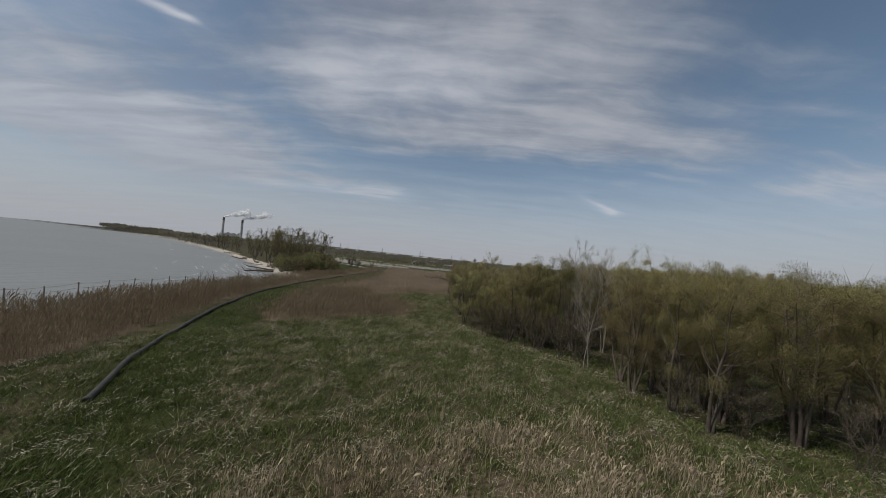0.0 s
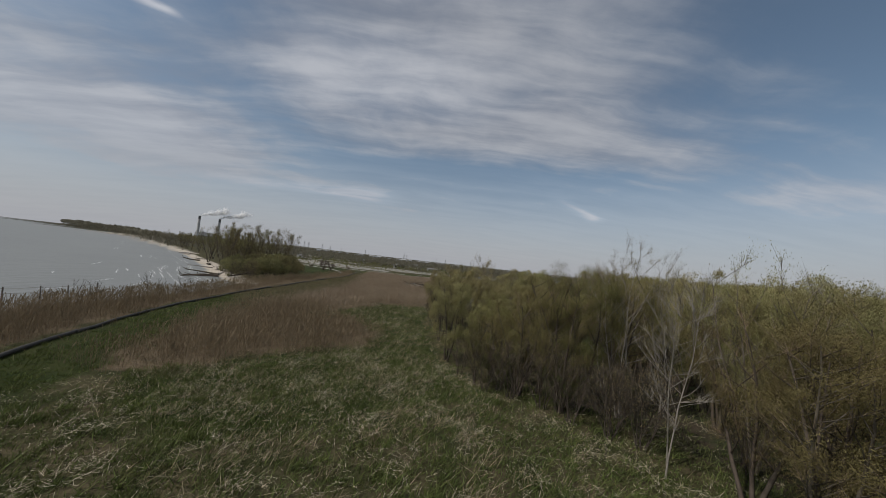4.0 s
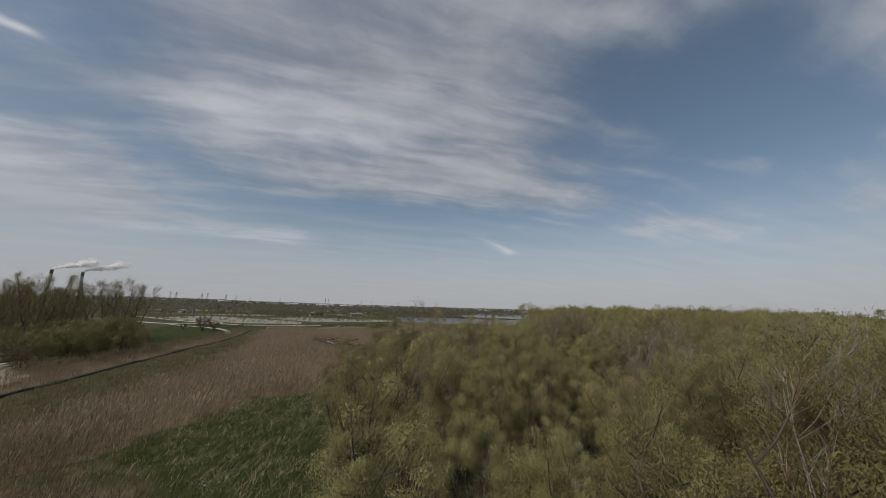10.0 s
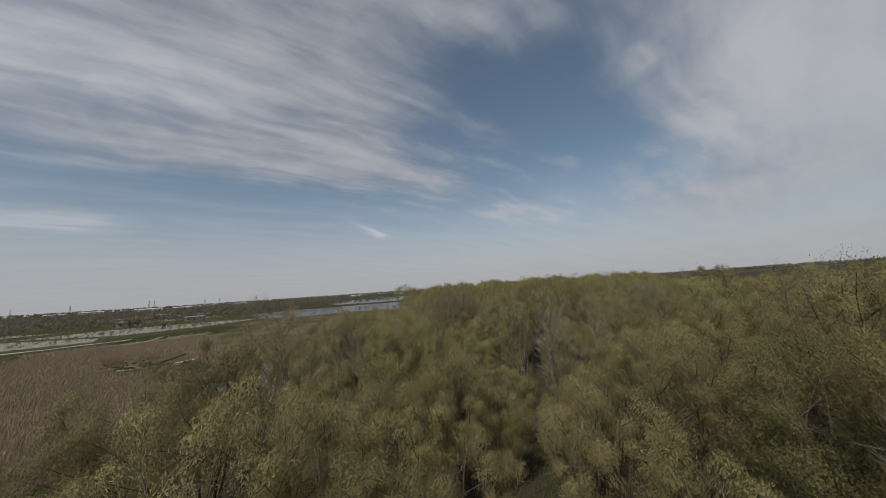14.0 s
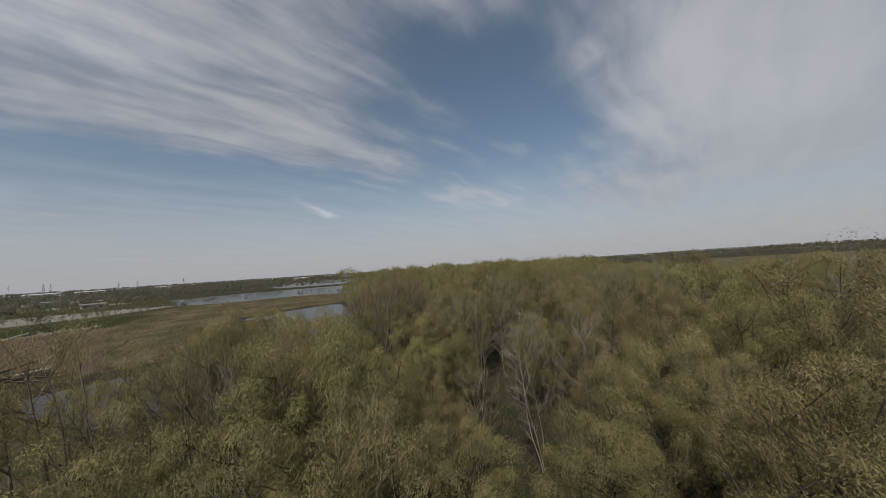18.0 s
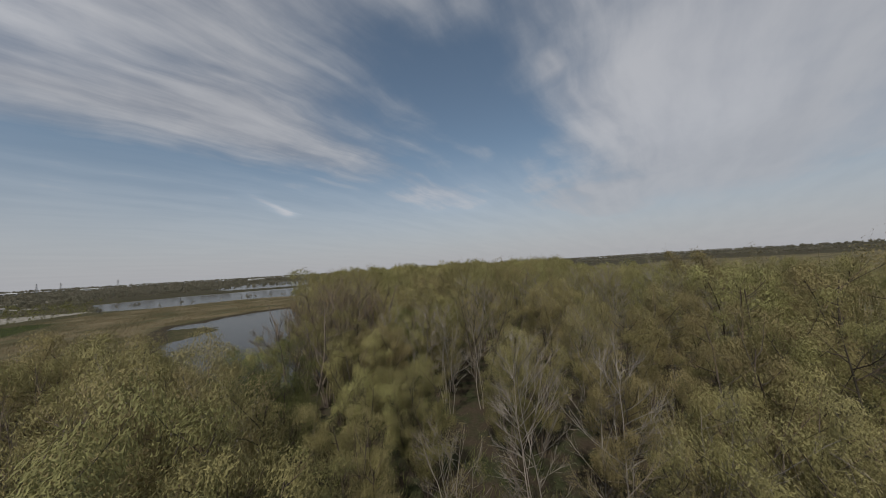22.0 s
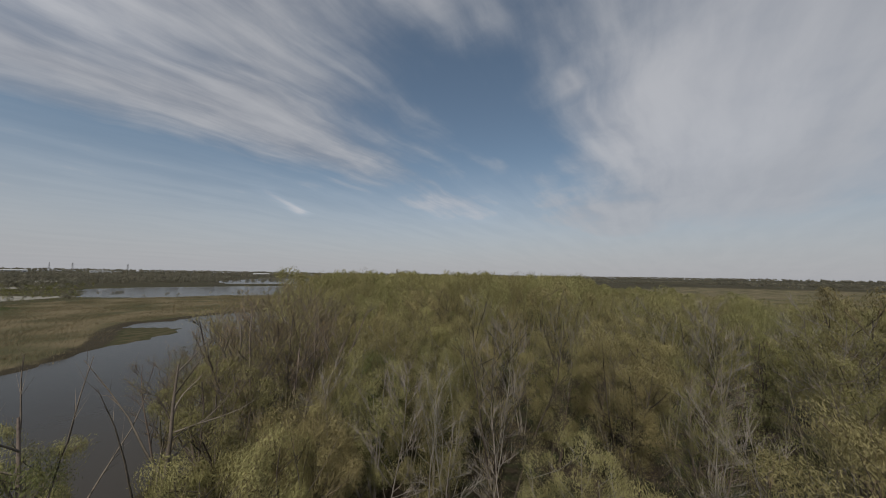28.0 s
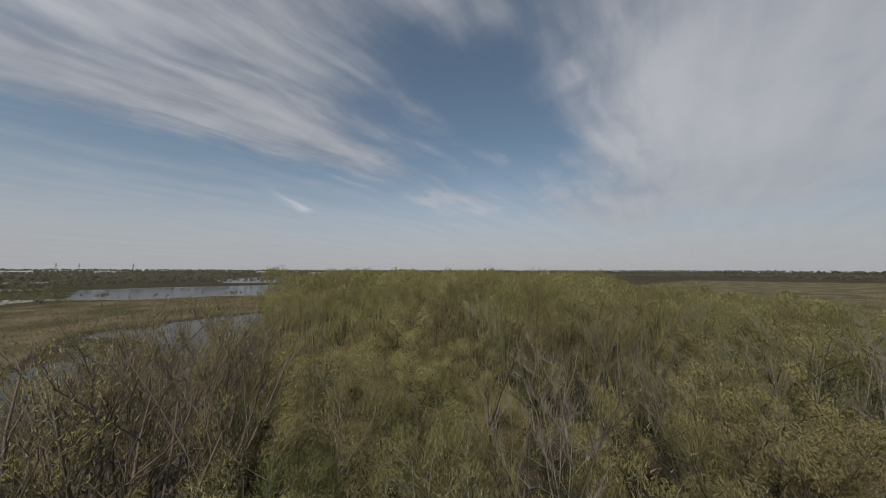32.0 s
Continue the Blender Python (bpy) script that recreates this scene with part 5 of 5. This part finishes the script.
# ---- beach trees and shrubs ----
rng = np.random.default_rng(9)
for x, y in ((-79, 130), (-77, 135), (-73, 127), (-70, 133), (-82, 139), (-67, 138), (-74, 141), (-64, 146), (-69, 150), (-61, 153), (-76, 150), (-65, 163), (-70, 160),
             (-72, 168), (-86, 148), (-92, 153), (-84, 158), (-68, 128), (-71, 137), (-66, 134), (-63, 140), (-79, 145), (-73, 156), (-68, 168), (-62, 165), (-96, 163), (-90, 164)):
    pat, sc, turn = COTTON[rng.integers(3)], rng.uniform(0.95, 1.22), rng.uniform(0, 360)
    if signed(LAKE_POLY, x, y) < -3:
        plant(pat, x, y, sc, turn)
for k in range(34):      # further along the beach
    i = 8 + 3.6 * (k / 33) ** 0.8
    a, b = np.array(SHORE[int(i)]), np.array(SHORE[int(i) + 1])
    p = a + (b - a) * (i - int(i)) + np.array([0.75, 0.65]) * rng.uniform(7, 26)
    plant(COTTON[rng.integers(3)], p[0], p[1], rng.uniform(0.7, 1.05), rng.uniform(0, 360))
for k, (x, y) in enumerate(((-57, 114), (-53, 118), (-50, 123), (-55, 124), (-48, 129), (-53, 131), (-58, 130), (-47, 136), (-51, 140), (-56, 138), (-62, 124), (-60, 136), (-57, 147), (-61, 144), (-64, 131),
                                (-67, 142), (-62, 157), (-51, 134), (-56, 133), (-52, 127), (-54, 143), (-60, 151), (-66, 150))):
    plant(THICKET[rng.integers(2)], x, y, rng.uniform(0.95, 1.35) * (0.8 if k < 6 else 1), rng.uniform(0, 360))
for x, y, sc in ((-59, 117, 1.2), (-54, 112, 1.2), (-51, 114, 1.3)):
    plant(BRUSH[0], x, y, sc, 50 * sc * x)
DARK_BUSH = make_tree("dark_bush", 130, 5.5, 5, 2.8, 8, 5, 16, 0.26, BARK, RED_BARK, "round dark reddish bush beside the track", "bushes by the track", sides=4, low=0.08, scatter=0.2)
for x, y, sc in ((-57, 201, 1.08), (-53.5, 203, 0.75), (-66, 206, 0.5), (-48, 219, 0.5)):
    plant(DARK_BUSH, x, y, sc, 40 * sc)


# ---- track, lots, far woods ----
def flat_strip(name, line, wide, mat, label, lift=0.06):
    run = round_line(line, 6)
    d = np.gradient(run, axis=0)
    d /= np.linalg.norm(d, axis=1, keepdims=True)
    s = np.column_stack([-d[:, 1], d[:, 0]]) * wide / 2
    rows = [np.column_stack([run + s * k, lie(run[:, 0], run[:, 1]) + lift - (0.10 if abs(k) > 1 else 0)]) for k in (-1.15, -1, 1, 1.15)]
    v = np.stack(rows, 1).reshape(-1, 3)
    f = [[4 * i + k, 4 * i + k + 1, 4 * i + k + 5, 4 * i + k + 4] for i in range(len(run) - 1) for k in range(3)]
    return tagged(new(name, mesh_of(name, v.tolist(), f, mat)), label, "road", kind="structure")


flat_strip("road_1", [(-150, 335), (-122, 304), (-88, 270), (-61, 249), (-38, 244), (-14, 249)], 3.2, ROAD, "pale gravel track behind the marsh")
flat_strip("road_2", [(-38, 226), (-24, 223), (-12, 226)], 2.0, ROAD, "narrow pale gravel path")
flat_strip("road_4", [(-43, 186), (-47, 199), (-56, 214), (-70, 228), (-86, 240)], 1.8, ROAD, "narrow pale path across the lawn", 0.1)
flat_strip("road_3", [(-150, 292), (-118, 268), (-96, 252), (-80, 250), (-72, 262), (-88, 282), (-110, 296)], 3.5, ROAD, "curving pale path over a lawn")


def scattered(n, box, heights, seed):
    rng = np.random.default_rng(seed)
    (x0, x1), (y0, y1) = box
    p = np.column_stack([rng.uniform(x0, x1, n), rng.uniform(y0, y1, n)])
    ok = np.ones(n, bool)
    for poly in (FAR_LAKE, FAR_LAKE_2, LAKE_POLY):
        ok &= signed(poly, p[:, 0], p[:, 1]) < -4
    for lot in LOTS:
        ok &= ~inside(lot, p[:, 0], p[:, 1]) | (rng.uniform(0, 1, n) < 0.06)
    ok &= off_line([(-150, 335), (-88, 270), (-61, 249), (-5, 246), (15, 262), (40, 296), (110, 340)], p[:, 0], p[:, 1]) > 5
    p = p[ok]
    return p, rng.uniform(*heights, len(p))


def belt(line, n, depth, heights, seed):
    rng = np.random.default_rng(seed)
    p = np.asarray(line, float)
    seg = np.linalg.norm(np.diff(p, axis=0), axis=1)
    cum = np.r_[0, np.cumsum(seg)]
    s = rng.uniform(0, cum[-1], n)
    q = np.column_stack([np.interp(s, cum, p[:, k]) for k in (0, 1)]) + rng.normal(0, depth, (n, 2))
    ok = np.ones(n, bool)
    for poly in (FAR_LAKE, FAR_LAKE_2, LAKE_POLY):
        ok &= signed(poly, q[:, 0], q[:, 1]) < -2
    return q[ok], rng.uniform(*heights, ok.sum())


# the default leaf colour already carries the painted distance haze
def far_trees(name, sets, tris, size, label, seed, mat=HAZED_LEAF, trunks=True):
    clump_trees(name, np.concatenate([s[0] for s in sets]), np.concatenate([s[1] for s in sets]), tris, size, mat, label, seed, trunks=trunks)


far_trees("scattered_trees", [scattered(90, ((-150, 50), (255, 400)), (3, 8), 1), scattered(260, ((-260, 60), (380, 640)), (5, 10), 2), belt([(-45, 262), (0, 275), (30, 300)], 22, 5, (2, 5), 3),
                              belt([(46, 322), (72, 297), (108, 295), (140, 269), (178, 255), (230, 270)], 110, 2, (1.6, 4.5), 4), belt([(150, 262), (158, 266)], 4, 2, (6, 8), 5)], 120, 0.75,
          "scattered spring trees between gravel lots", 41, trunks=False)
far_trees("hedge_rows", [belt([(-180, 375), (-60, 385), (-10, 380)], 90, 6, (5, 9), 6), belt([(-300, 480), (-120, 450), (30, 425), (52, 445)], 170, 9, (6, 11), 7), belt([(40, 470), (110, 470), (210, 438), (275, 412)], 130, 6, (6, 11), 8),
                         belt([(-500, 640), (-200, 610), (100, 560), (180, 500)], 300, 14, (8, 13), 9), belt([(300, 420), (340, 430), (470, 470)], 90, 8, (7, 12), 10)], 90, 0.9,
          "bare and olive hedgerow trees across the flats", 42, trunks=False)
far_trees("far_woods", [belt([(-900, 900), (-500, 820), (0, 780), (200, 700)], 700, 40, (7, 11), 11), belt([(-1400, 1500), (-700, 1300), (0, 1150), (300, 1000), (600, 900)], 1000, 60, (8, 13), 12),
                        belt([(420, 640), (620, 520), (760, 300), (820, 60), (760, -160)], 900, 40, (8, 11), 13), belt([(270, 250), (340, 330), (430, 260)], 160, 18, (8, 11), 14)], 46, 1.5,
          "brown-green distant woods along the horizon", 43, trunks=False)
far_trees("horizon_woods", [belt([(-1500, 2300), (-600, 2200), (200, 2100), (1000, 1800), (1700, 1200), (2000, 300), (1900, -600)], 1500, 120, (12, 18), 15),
                            belt([(-2200, 3300), (-800, 3500), (400, 3300), (1800, 2900), (3000, 1500), (3300, -300)], 1200, 200, (14, 20), 16), belt([(-2400, 4000), (-600, 4500), (1500, 4300), (3300, 3200), (4400, 1200), (4500, -600)], 1300, 120, (20, 28), 20)], 22, 2.6, "dark line of woods on the horizon, its haze put into the leaf colour", 44, trunks=False)
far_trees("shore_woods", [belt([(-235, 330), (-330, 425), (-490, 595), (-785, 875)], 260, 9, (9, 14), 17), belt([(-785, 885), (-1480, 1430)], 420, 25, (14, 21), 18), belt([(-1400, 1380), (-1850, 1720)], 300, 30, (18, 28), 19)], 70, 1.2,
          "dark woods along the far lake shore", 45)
far_trees("low_bushes", [belt([(-150 + 0.25 * k, 268 + 17 * k), (-40, 262 + 19 * k), (40 + 1.5 * k, 292 + 17 * k)], 110 + 9 * k, 3 + 0.5 * k, (1.0, 2.8 + 0.2 * k), 50 + k) for k in range(13)], 50, 1.0,
          "low scrubby bushes in rows between the gravel lots", 46, OLIVE, False)


# ---- power station, pylons, sheds ----
def stack(x, y, h, label):
    s = thing("chimney", label, "chimney", "power station chimneys", at=pose(x, y, 0))
    z = np.array([-2, 0.12 * h, 0.5 * h, 0.85 * h])
    part("shaft", tubes_mesh("shaft", [(np.column_stack([0 * z, 0 * z, z]), np.array([15.5, 14.5, 12.2, 11.2]))], CONCRETE, 28), s)
    z = np.array([0.85, 0.985, 0.985, 1.0, 1.0, 0.99]) * h
    part("collar", tubes_mesh("collar", [(np.column_stack([0 * z, 0 * z, z]), np.array([11.2, 10.6, 11.4, 11.4, 9.6, 9.0]))], ROOF, 28), s, "dark band round the chimney top")
    for f in (0.35, 0.65):
        zz = np.array([f * h - 1, f * h - 1, f * h + 1, f * h + 1])
        part("walkway", tubes_mesh("walkway", [(np.column_stack([0 * zz, 0 * zz, zz]), np.array([12.5, 15.0, 15.0, 12.5]))], STEEL, 24), s)


def plume(x, y, z, seed):
    """White steam: loose flecks in overlapping billows that widen and rise downwind."""
    rng = np.random.default_rng(seed)
    tri = []
    for k in range(60):
        s = (k / 59) ** 1.15
        r = (7 + 24 * s) * rng.uniform(0.75, 1.2)
        c = np.array((x + 250 * s * 0.86, y + 250 * s * 0.5, z + 6 + 80 * s ** 0.85)) + rng.normal(0, 1, 3) * (3 + 12 * s) * (1, 1, 0.8)
        n = int(420 - 160 * s)
        d = rng.normal(0, 1, (n, 3))
        d /= np.linalg.norm(d, axis=1, keepdims=True)
        p = c + d * r * rng.uniform(0.2, 1, (n, 1)) ** 0.5
        e = rng.normal(0, 1, (n, 2, 3))
        e /= np.linalg.norm(e, axis=2, keepdims=True)
        tri.append(np.stack([p, p + e[:, 0] * r * 0.15, p + e[:, 1] * r * 0.15], 1))
    tagged(new("steam_plume", tri_mesh("steam_plume", np.concatenate(tri), STEAM)), "white steam drifting from a power station chimney", "steam", "steam plumes", kind="stuff")


stack(-2462, 3518, 241, "tall pale concrete power station chimney with dark top")
stack(-2315, 3617, 236, "tall pale concrete power station chimney with dark top")
plume(-2462, 3518, 241, 1)
plume(-2315, 3617, 236, 2)


def box_mesh(name, x0, y0, z0, x1, y1, z1, mat, bevel=0.0):
    bm = bmesh.new()
    bmesh.ops.create_cube(bm, size=1, matrix=Matrix.Translation(((x0 + x1) / 2, (y0 + y1) / 2, (z0 + z1) / 2)) @ Matrix.Diagonal((x1 - x0, y1 - y0, z1 - z0, 1)))
    if bevel:
        bmesh.ops.bevel(bm, geom=bm.edges[:], offset=bevel, segments=2, affect="EDGES")
    return bm_mesh(name, bm, mat)


def station():
    s = thing("power_station", "grey boiler house of a distant power station", "building", at=pose(-2440, 3640, 8, 0, 0, 33))
    for k, (x0, x1, h) in enumerate(((-110, -60, 62), (-56, -6, 66), (-2, 48, 62), (52, 102, 66))):
        part("boiler_house", box_mesh("boiler_house", x0, -30, -8, x1, 25, h, CONCRETE, 1.0), s)
        part("roof_vent", box_mesh("roof_vent", x0 + 12, -12, h, x0 + 34, 10, h + 7, ROOF, 0.5), s)
    part("turbine_hall", box_mesh("turbine_hall", -115, -62, -8, 108, -30, 30, ROOF, 1.0), s)


station()


def pylon():
    p = thing("pylon", "lattice steel power pylon on the horizon", "pylon", "power pylons")
    h = 52.0
    corners = ((-1, -1), (1, -1), (1, 1), (-1, 1))
    wide = lambda z: 4.5 * (1 - z / h) ** 1.1 + 0.7
    for sx, sy in corners:
        z = np.linspace(-1, h, 6)
        part("leg", tubes_mesh("leg", [(np.column_stack([sx * wide(z.clip(0)), sy * wide(z.clip(0)), z]), np.full(6, 0.42))], STEEL, 4), p)
    for i in range(6):
        z0, z1 = i * h / 6, (i + 1) * h / 6
        for k in range(4):
            (ax, ay), (bx, by) = corners[k], corners[(k + 1) % 4]
            part("brace", tubes_mesh("brace", [(np.array([(ax * wide(z0), ay * wide(z0), z0), (bx * wide(z1), by * wide(z1), z1)]), np.full(2, 0.26))], STEEL, 3), p)
    for z, ln in ((34, 8.5), (41, 10), (48, 7)):
        part("arm", tubes_mesh("arm", [(np.array([(-ln, 0, z), (0, 0, z + 1.6), (ln, 0, z)]), np.array([0.3, 0.75, 0.3]))], STEEL, 4), p)
    return p


PYLON = pylon()
far_spots = [(0.920, 0.393, 2300), (0.926, 0.378, 2350), (-0.425, 0.905, 2500), (-0.415, 0.91, 2560), (-0.370, 0.929, 2400), (-0.359, 0.933, 2450), (-0.322, 0.947, 2700), (-0.084, 0.996, 2300), (-0.075, 0.997, 2350),
             (-0.30, 0.954, 3000), (-0.27, 0.963, 3000), (-0.2, 0.98, 2900), (0.02, 1.0, 2900), (0.05, 0.999, 2950), (0.13, 0.991, 2800)]
for k, (dx, dy, d) in enumerate(far_spots):
    x, y = 20 + dx * d, 60 + dy * d
    m = pose(x, y, float(lie(x, y)), 0, 0, 20 + 9 * k)
    if k:
        copy_thing(PYLON, m)
    else:
        PYLON.matrix_basis = m


def shed(length, depth, h, wall, roof, label, group, rows=6):
    """A long low building with a shallow gable roof, doors and windows."""
    s = thing("warehouse", label, "building", group)
    part("wall", box_mesh("wall", -length / 2, -depth / 2, -1, length / 2, depth / 2, h, wall), s)
    bm = bmesh.new()
    v = [bm.verts.new(c) for c in ((-length / 2 - 1, -depth / 2 - 1, h), (length / 2 + 1, -depth / 2 - 1, h), (length / 2 + 1, 0, h + depth * 0.1), (-length / 2 - 1, 0, h + depth * 0.1),
                                   (-length / 2 - 1, depth / 2 + 1, h), (length / 2 + 1, depth / 2 + 1, h))]
    for f in ((0, 1, 2, 3), (3, 2, 5, 4), (0, 3, 4), (1, 5, 2), (0, 4, 5, 1)):
        bm.faces.new([v[i] for i in f])
    part("roof", bm_mesh("roof", bm, roof), s)
    for k in range(rows):
        x = -length / 2 + length * (k + 0.5) / rows
        part("window", box_mesh("window", x - length / rows * 0.22, -depth / 2 - 0.15, h * 0.35, x + length / rows * 0.22, -depth / 2 + 0.05, h * 0.7, DARK_GLASS), s)
    part("door", box_mesh("door", -length * 0.06, -depth / 2 - 0.2, -0.5, length * 0.06, -depth / 2 + 0.05, h * 0.62, ROOF), s)
    return s


SHED = shed(120, 40, 11, WHITE, WHITE, "long low white warehouse on the horizon", "distant white warehouses")
for k, (x, y, sc, turn) in enumerate(((-20, 1750, 0.6, 5), (-130, 1800, 0.7, -4), (-330, 2050, 0.6, 8), (-420, 2000, 0.5, 20), (190, 1900, 0.5, 0), (-640, 2000, 0.6, 25), (620, 1500, 0.5, -35), (760, 1350, 0.4, -40))):
    m = pose(x, y, float(lie(x, y)) + 2, 0, 0, turn)
    t = copy_thing(SHED, m) if k else SHED
    t.matrix_basis = m
    t.scale = (sc, sc, sc)
HOUSE = shed(12, 8, 3.4, CONCRETE, ROOF, "small pale park building with a grey roof", "park buildings", rows=3)
for k, (x, y, sc, turn) in enumerate(((-32, 402, 1.1, 10), (8, 408, 1.0, 5), (-150, 410, 1.0, 40), (-200, 520, 1.2, 20), (-20, 560, 1.3, 10), (-120, 600, 1.2, 0))):
    m = pose(x, y, float(lie(x, y)), 0, 0, turn)
    t = copy_thing(HOUSE, m) if k else HOUSE
    t.matrix_basis = m
    t.scale = (sc, sc, sc)


# ---- wave crests on the lake ----
def crests():
    rng = np.random.default_rng(4)
    tri = []
    for k in range(70):
        s = rng.uniform(0, 1) ** 1.5
        i = 3 + 8.6 * s
        a, b = np.array(SHORE[int(i)]), np.array(SHORE[int(i) + 1])
        p = a + (b - a) * (i - int(i)) - np.array([0.75, 0.65]) * (3.0 + rng.exponential(5) * (1 + 2 * s))
        d = (b - a) / np.linalg.norm(b - a)
        ln = rng.uniform(2.5, 7.5) * (1 + 2 * s)
        for q in np.linspace(-0.5, 0.5, 7):
            c = p + d * ln * q + rng.normal(0, 0.12, 2)
            n = np.array([-d[1], d[0]]) * rng.uniform(0.04, 0.10) * (1 + s)
            h = rng.uniform(0.02, 0.05)
            e = d * ln * 0.11
            tri.append([(*(c - e), -0.415), (*(c + e), -0.415), (*(c + n * 0.5), -0.415 + h)])
            tri.append([(*(c - e), -0.415), (*(c + n * 2), -0.412), (*(c + e), -0.415)])
    tagged(new("wave_crests", tri_mesh("wave_crests", np.array(tri), FOAM)), "small white wave crests near the shore", "waves", kind="stuff")


crests()
for pat in PATTERNS:
    if pat.name not in USED:
        for o in (*pat.children_recursive, pat):
            bpy.data.objects.remove(o)
